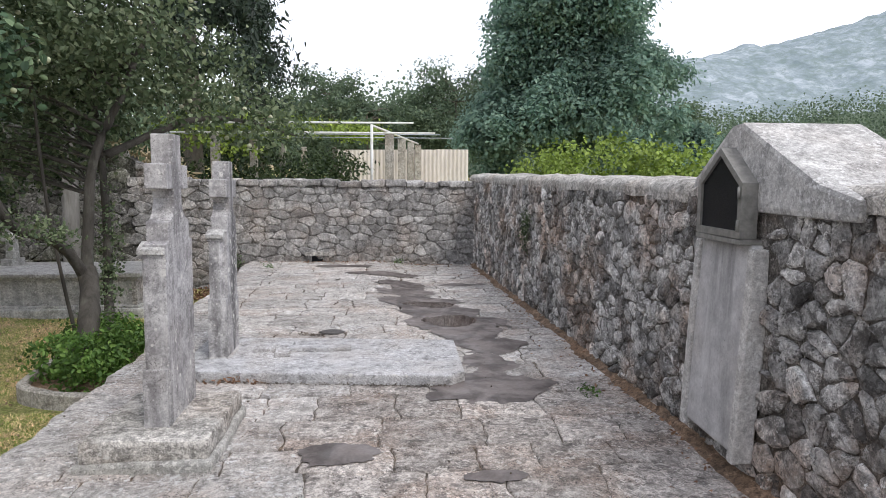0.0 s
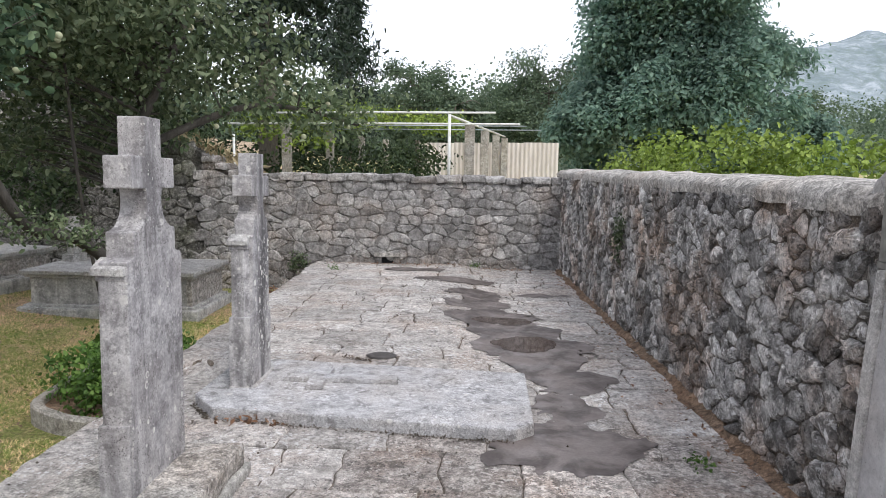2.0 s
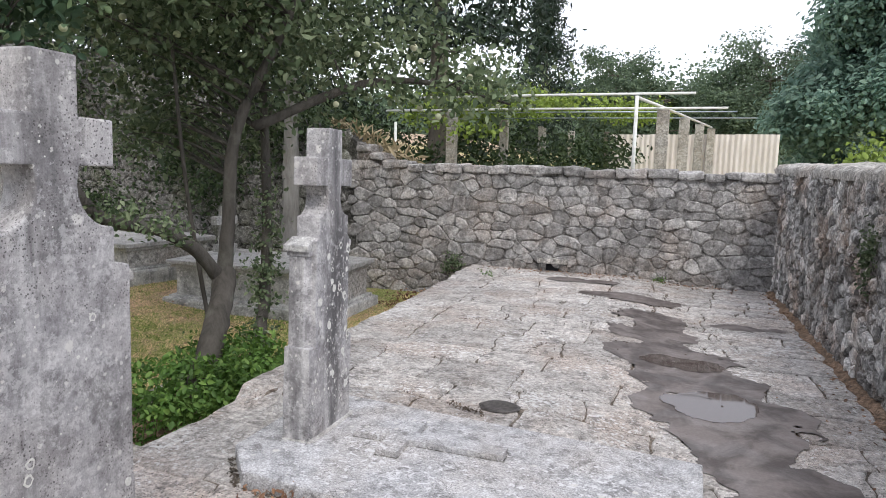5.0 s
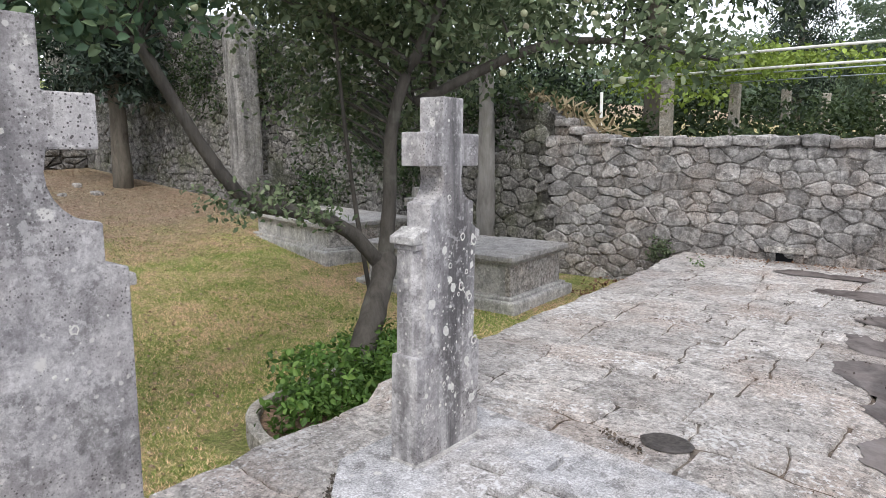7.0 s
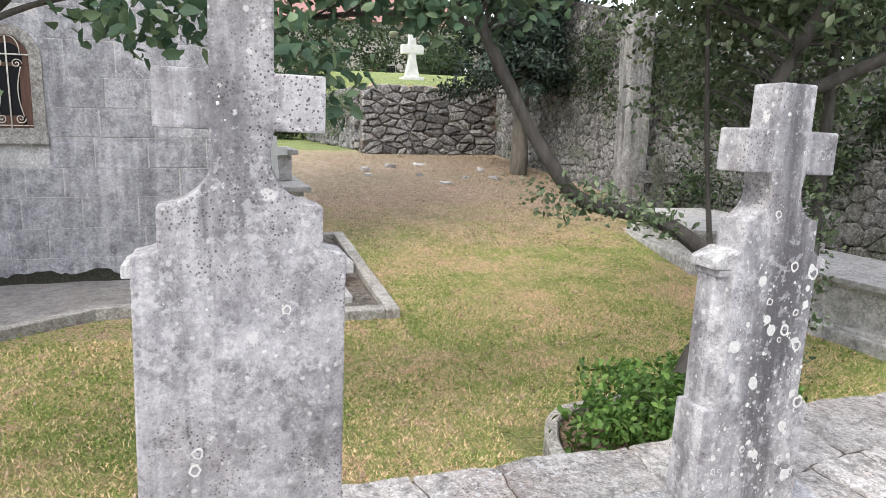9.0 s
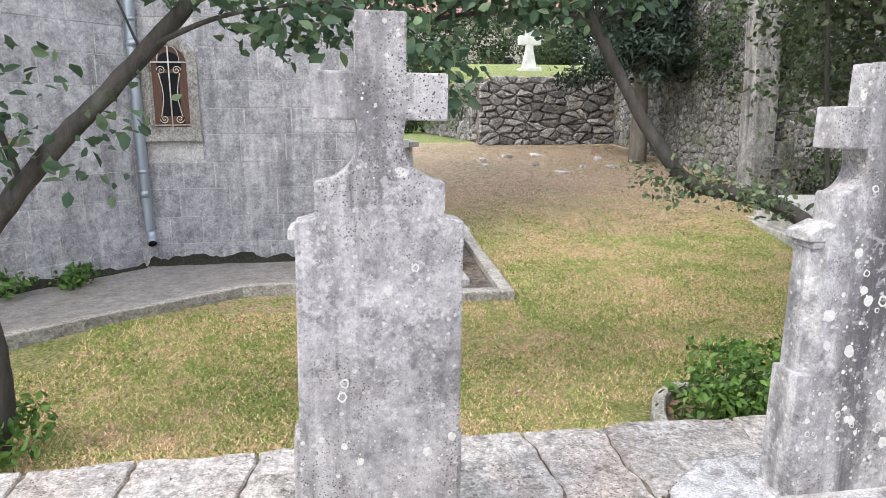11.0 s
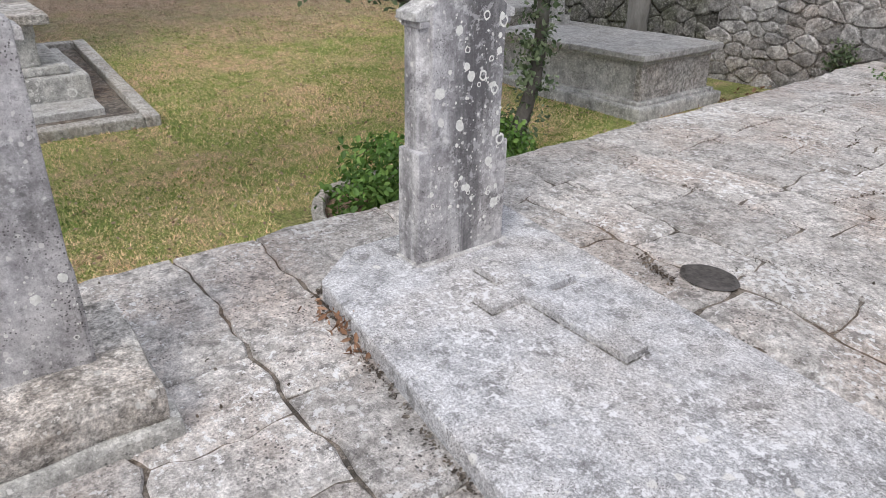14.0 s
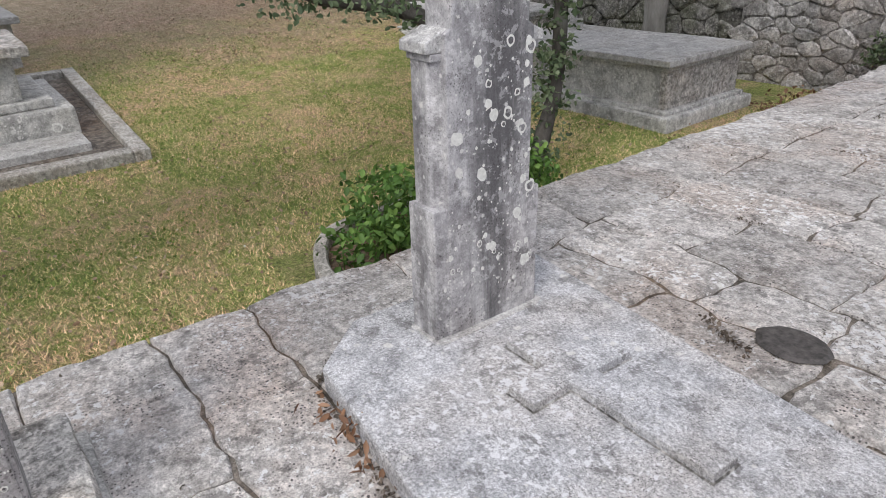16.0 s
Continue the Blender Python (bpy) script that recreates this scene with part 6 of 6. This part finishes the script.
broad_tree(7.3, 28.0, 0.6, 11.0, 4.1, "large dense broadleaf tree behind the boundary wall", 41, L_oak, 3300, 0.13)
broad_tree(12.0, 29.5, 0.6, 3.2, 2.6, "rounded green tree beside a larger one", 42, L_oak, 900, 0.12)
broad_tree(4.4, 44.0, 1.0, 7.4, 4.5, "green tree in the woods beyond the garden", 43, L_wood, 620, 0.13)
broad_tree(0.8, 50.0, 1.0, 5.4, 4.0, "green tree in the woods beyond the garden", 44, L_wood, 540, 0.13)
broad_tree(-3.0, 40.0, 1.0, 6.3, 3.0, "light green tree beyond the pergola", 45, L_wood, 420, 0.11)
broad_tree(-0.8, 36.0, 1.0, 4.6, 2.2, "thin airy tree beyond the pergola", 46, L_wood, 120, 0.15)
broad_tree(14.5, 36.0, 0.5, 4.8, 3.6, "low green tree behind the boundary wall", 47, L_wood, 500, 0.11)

# bright vine heaped behind the east wall
rng = np.random.default_rng(51)
me, cs = foliage("vine", [(3.0, 10.4, 1.68, 0.9, 1.0, 0.42), (3.9, 9.4, 1.6, 0.9, 0.9, 0.34), (2.5, 11.8, 1.62, 0.45, 1.1, 0.3), (3.4, 10.0, 1.2, 1.2, 1.5, 0.3)], 520, 20, 0.09, 0.048, rng, 0.6, 1.3, 0.7)
vine = base("grape_vine", (3.3, 10.0, 0.3), "bright green vine heaped behind the stone wall", "vine")
piece("leaves", me, L_vine, vine)
for q in range(6):
    piece("vine_stem", tube("vine_stem", spline([(3.0 + 0.2 * q, 9.6 + 0.25 * q, 0.25), (3.1 + 0.15 * q, 9.8 + 0.2 * q, 0.9), (3.2 + 0.1 * q, 10.0 + 0.1 * q, 1.5)], 4), taper(0.025, 0.012, 9), 6), B_quince, vine)
me, _ = foliage("ivy_patch", [(wall_x(9.6) - 0.03, 9.6, 0.98, 0.04, 0.16, 0.34)], 40, 10, 0.03, 0.025, rng, 0.2)
thing("ivy_patch", me, L_quince, "small ivy patch clinging to the wall", "ivy", kind="stuff")
me, _ = foliage("wall_weed", [(-2.45, NY - 0.1, 0.05, 0.16, 0.08, 0.16)], 26, 12, 0.04, 0.028, rng, 0.2)
thing("wall_weed", me, L_quince, "green weed growing at the wall foot", "plant", kind="stuff")

for wx, wy, wr in ((-1.72, 12.55, 0.09), (1.62, 6.3, 0.07), (0.35, 13.3, 0.08)):
    me, _ = foliage("joint_weed", [(wx, wy, floor_z(wx, wy) + wr * 0.5, wr, wr, wr * 0.6)], 9, 10, 0.02, 0.016, rng, 0.2)
    thing("joint_weed", me, L_bed, "small green weed growing from a paving joint", "plant", "joint weeds", "stuff")

# ---- pergola and garden behind the north wall ----
perg = base("pergola", (0.3, 17, 1.1), "pergola of white pipes on concrete posts", "pergola")
for i in range(4):
    px, py = 0.22 + 0.29 * i, 15.1 + 2.3 * i
    piece("post", box("post", px - 0.09, px + 0.09, py - 0.09, py + 0.09, 0.9, 2.33 + 0.02 * i, 0.015, 2, 0.008, i), M_concrete, perg, "rough concrete post")
    piece("post", box("post", px - 3.4, px - 3.24, py - 0.08, py + 0.08, 0.9, 2.3, 0.015, 2, 0.008, i + 9), M_concrete, perg, "rough concrete post")
piece("pole", tube("pole", [(-0.1, 14.05, 1.0), (-0.1, 14.05, 2.44)], [0.026, 0.026], 8), M_pipe, perg)
piece("pole", tube("pole", [(-3.9, 14.6, 1.0), (-3.9, 14.6, 2.1)], [0.022, 0.022], 8), M_pipe, perg)
for yy, zz, xa, xb in ((14.05, 2.45, -3.3, 0.65), (14.9, 2.32, -4.2, 1.1), (16.2, 2.36, -4.5, 1.3), (18.6, 2.41, -4.8, 1.8)):
    piece("rail", tube("rail", [(xa, yy, zz - 0.02), ((xa + xb) / 2, yy + 0.03, zz + 0.01), (xb, yy, zz + 0.02)], [0.018 if yy < 15 else 0.011] * 3, 8), M_pipe if yy < 15 else M_zinc, perg)
piece("beam", tube("beam", [(-0.1, 14.05, 2.42), (0.22, 15.1, 2.36), (1.1, 22.0, 2.42)], [0.022] * 3, 8), M_pipe, perg)
me, _ = foliage("vine_canopy", [(-2.6, 16.5, 2.56, 1.9, 2.2, 0.2), (-3.6, 18.5, 2.6, 1.6, 2.5, 0.25), (-0.6, 19.5, 2.62, 0.9, 2.2, 0.2), (-1.6, 14.6, 2.45, 1.2, 0.5, 0.1), (-2.7, 14.7, 2.1, 0.55, 0.35, 0.34), (-3.5, 15.2, 2.3, 0.7, 0.5, 0.3)], 560, 14, 0.12, 0.06, rng, 0.3, 1.3, 0.5)
piece("vine_canopy", me, L_vine, perg, "green vine leaves over the pipes")

fence = base("corrugated_fence", (1.0, 22.2, 1.1), "pale corrugated sheet fence", "fence")
for s0 in range(4):
    x0 = -1.3 + s0 * 0.98
    vs, fs = [], []
    m = 49
    for q in range(m):
        xx = x0 + 0.98 * q / (m - 1)
        yy = 22.2 + 0.018 * math.cos(q / (m - 1) * 2 * math.pi * 8) + 0.01 * (s0 % 2)
        vs += [(xx, yy, 0.9), (xx, yy, 2.24 + 0.012 * s0)]
    for q in range(m - 1):
        fs.append((2 * q, 2 * q + 2, 2 * q + 3, 2 * q + 1))
    piece("sheet", mesh_of("sheet", vs, fs, True), M_sheet, fence)
piece("fence_post", box("fence_post", -1.42, -1.3, 22.1, 22.25, 0.9, 2.3, 0.01), B_pine, fence)

rng = np.random.default_rng(61)
me, _ = foliage("hedge", [(-4.2, 18.8, 1.65, 3.6, 0.9, 0.75), (-8.0, 18.5, 1.9, 2.5, 1.2, 1.0), (-1.4, 19.3, 1.6, 1.1, 0.8, 0.7), (-6.0, 15.3, 1.8, 1.8, 0.6, 0.6), (-3.4, 16.0, 1.35, 1.5, 0.8, 0.4), (-1.6, 17.0, 1.3, 1.0, 0.8, 0.35)], 700, 26, 0.2, 0.07, rng, 0.5)
thing("garden_hedge", me, L_hedge, "dark shady garden shrubs behind the wall", "shrubs", kind="stuff")
me, _ = foliage("wall_creeper", [(-7.5, NY - 0.05, 1.7, 2.2, 0.16, 0.8), (-5.4, NY - 0.05, 1.55, 0.9, 0.14, 0.5), (-9.8, NY - 0.05, 2.7, 1.6, 0.18, 0.9), (-12.6, NY - 0.05, 2.9, 1.4, 0.18, 1.0), (-8.8, NY - 0.15, 0.6, 1.2, 0.2, 0.5), (-6.6, NY - 0.2, 1.2, 1.0, 0.2, 0.7), (-5.0, NY - 0.1, 2.0, 1.0, 0.3, 0.4)], 620, 16, 0.12, 0.05, rng, 0.3)
thing("wall_creeper", me, L_hedge, "dark creeper hanging over the old wall", "creeper", kind="stuff")
dg = np.stack([rng.uniform(-4.6, -3.2, 160), rng.normal(13.75, 0.12, 160), np.full(160, 1.5)], 1)
dg[:, 2] = [north_top(a) + 0.02 + 0.1 * rng.random() for a in dg[:, 0]]
thing("dry_grass_tuft", leaves("dry_grass_tuft", dg, 0.05, rng, np.array([0.6, -0.6, 0.1]), 4.5), L_straw, "dry straw tufts on top of the wall", "grass", kind="stuff")

# ---- far west: upper terrace, hedge, monument ----
mon = base("grave_cross", (-22.0, 11.98, 2.95), "pale grey-green marble cross monument on the upper lawn", "cross")
piece("plinth", box("plinth", -22.3, -21.7, 11.62, 12.34, 2.85, 3.12, 0.03, 1, 0.01), M_marble, mon)
taper_y = [(11.74, 3.12), (12.22, 3.12), (12.1, 3.7), (12.08, 4.62), (11.88, 4.62), (11.86, 3.7)]
piece("shaft", prism("shaft", taper_y, "x", -22.12, -21.88, 0.02), M_marble, mon)
piece("arm", box("arm", -22.1, -21.875, 11.6, 12.36, 3.86, 4.16, 0.03), M_marble, mon)
me, _ = foliage("box_hedge", [(-27.8, 14.6, 4.1, 0.8, 0.9, 0.62), (-27.8, 15.6, 4.0, 0.8, 0.9, 0.6)], 260, 26, 0.12, 0.06, rng, 0.6)
thing("box_hedge", me, L_hedge, "clipped dark box hedge", "hedge", kind="stuff")
me, _ = foliage("far_hedge", [(-29.0, 9.0, 3.3, 0.9, 4.5, 1.1), (-30.0, 18.0, 4.0, 2.0, 4.0, 2.5), (-34.0, 12.0, 4.6, 1.5, 6.0, 2.2), (-31.5, 8.6, 2.2, 2.4, 1.3, 1.5)], 900, 30, 0.25, 0.12, rng, 0.6)
thing("far_hedge", me, L_hedge, "dark hedge along the far path", "hedge", kind="stuff")
me, _ = foliage("wall_creeper", [(-22.5, 9.36, 1.9, 3.4, 0.16, 0.8), (-19.6, 9.36, 2.2, 1.4, 0.14, 0.45), (-27.0, 9.3, 1.8, 3.0, 0.2, 0.9)], 420, 16, 0.12, 0.05, rng, 0.3)
thing("wall_creeper", me, L_quince, "green creeper over the end of the dry-stone wall", "creeper", kind="stuff")
hb = base("far_house", (-40, 9, 1.0), "distant pale house with red-brown shutters", "house")
piece("wall", box("wall", -46, -40, 0, 20, 0.5, 7.5, 0.05), M_concrete, hb)
piece("roof", prism("roof", [(-46.4, 7.4), (-39.6, 7.4), (-43, 9.4)], "y", -0.4, 20.4, 0.02), M_red, hb)
for q in range(4):
    w = piece("window", box("window", -40.02, -39.95, 3.0 + 4 * q, 4.0 + 4 * q, 3.5, 5.0, 0.02), M_glass, hb)
    piece("shutter", box("shutter", -40.0, -39.93, 2.4 + 4 * q, 2.98 + 4 * q, 3.5, 5.0, 0.02), M_red, hb)
# stones and litter on the dry lawn
rs = random.Random(9)
for q in range(9):
    sx, sy = rs.uniform(-16, -12), rs.uniform(8.5, 12.5)
    z = ground_z(sx, sy)
    w = rs.uniform(0.08, 0.2)
    thing("field_stone", box("field_stone", sx - w, sx + w, sy - w * 0.7, sy + w * 0.7, z - 0.05, z + rs.uniform(0.03, 0.09), 0.03, 1, 0.03, q), M_cap, "pale loose field stone lying on the lawn", "stone", "loose stones")

# ---- distance: wooded hills and mountain ----
def hill(name, label, x0, x1, y0, y1, height, mat, n, size, seed):
    g = np.random.default_rng(seed)
    px, py = g.uniform(x0, x1, n), g.uniform(y0, y1, n)
    at = np.array([(a, b, height(a, b) + 0.5 * size * g.uniform(-1, 2.5)) for a, b in zip(px, py)])
    per = 24
    p = np.repeat(at, per, 0) + g.normal(size=(n * per, 3)) * size * 0.5
    thing(name, leaves(name, p, size * 0.16, g, np.array([0, -0.7, 0.6]), 1.3), mat, label, "woods", kind="stuff")
    ix, iy = np.linspace(x0, x1, 40), np.linspace(y0, y1, 14)
    hv = [(a, b, height(a, b)) for b in iy for a in ix]
    hf = [(j * 40 + i, j * 40 + i + 1, (j + 1) * 40 + i + 1, (j + 1) * 40 + i) for j in range(13) for i in range(39)]
    thing(name + "_slope", mesh_of(name + "_slope", hv, hf, True), L_wood, "shadowed green woodland floor on a slope", "woods", kind="structure")


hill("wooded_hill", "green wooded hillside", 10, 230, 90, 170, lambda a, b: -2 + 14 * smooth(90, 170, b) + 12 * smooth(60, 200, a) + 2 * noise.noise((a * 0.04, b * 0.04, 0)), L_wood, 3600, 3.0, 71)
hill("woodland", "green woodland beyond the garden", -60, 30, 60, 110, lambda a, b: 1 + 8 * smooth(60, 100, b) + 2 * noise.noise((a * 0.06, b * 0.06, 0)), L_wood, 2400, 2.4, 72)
mx, my = np.linspace(-900, 2400, 130), np.linspace(900, 2300, 60)


def mount_z(a, b):
    rise = 20 + 330 * smooth(950, 1700, b) * (0.78 + 0.46 * smooth(700, 1450, a)) * smooth(-500, 650, a)
    return rise * (1 + 0.05 * noise.fractal(Vector((a * 0.004, b * 0.004, 1)), 0.8, 2.1, 5)) + 14 * noise.fractal(Vector((a * 0.012, b * 0.012, 2)), 0.8, 2.1, 4)


mv = [(a, b, mount_z(a, b)) for b in my for a in mx]
mf = [(j * 130 + i, j * 130 + i + 1, (j + 1) * 130 + i + 1, (j + 1) * 130 + i) for j in range(59) for i in range(129)]
thing("mountain", mesh_of("mountain", mv, mf, True), M_mount, "bare limestone mountain in the distance, paled by haze in its colour", "mountain", kind="structure")
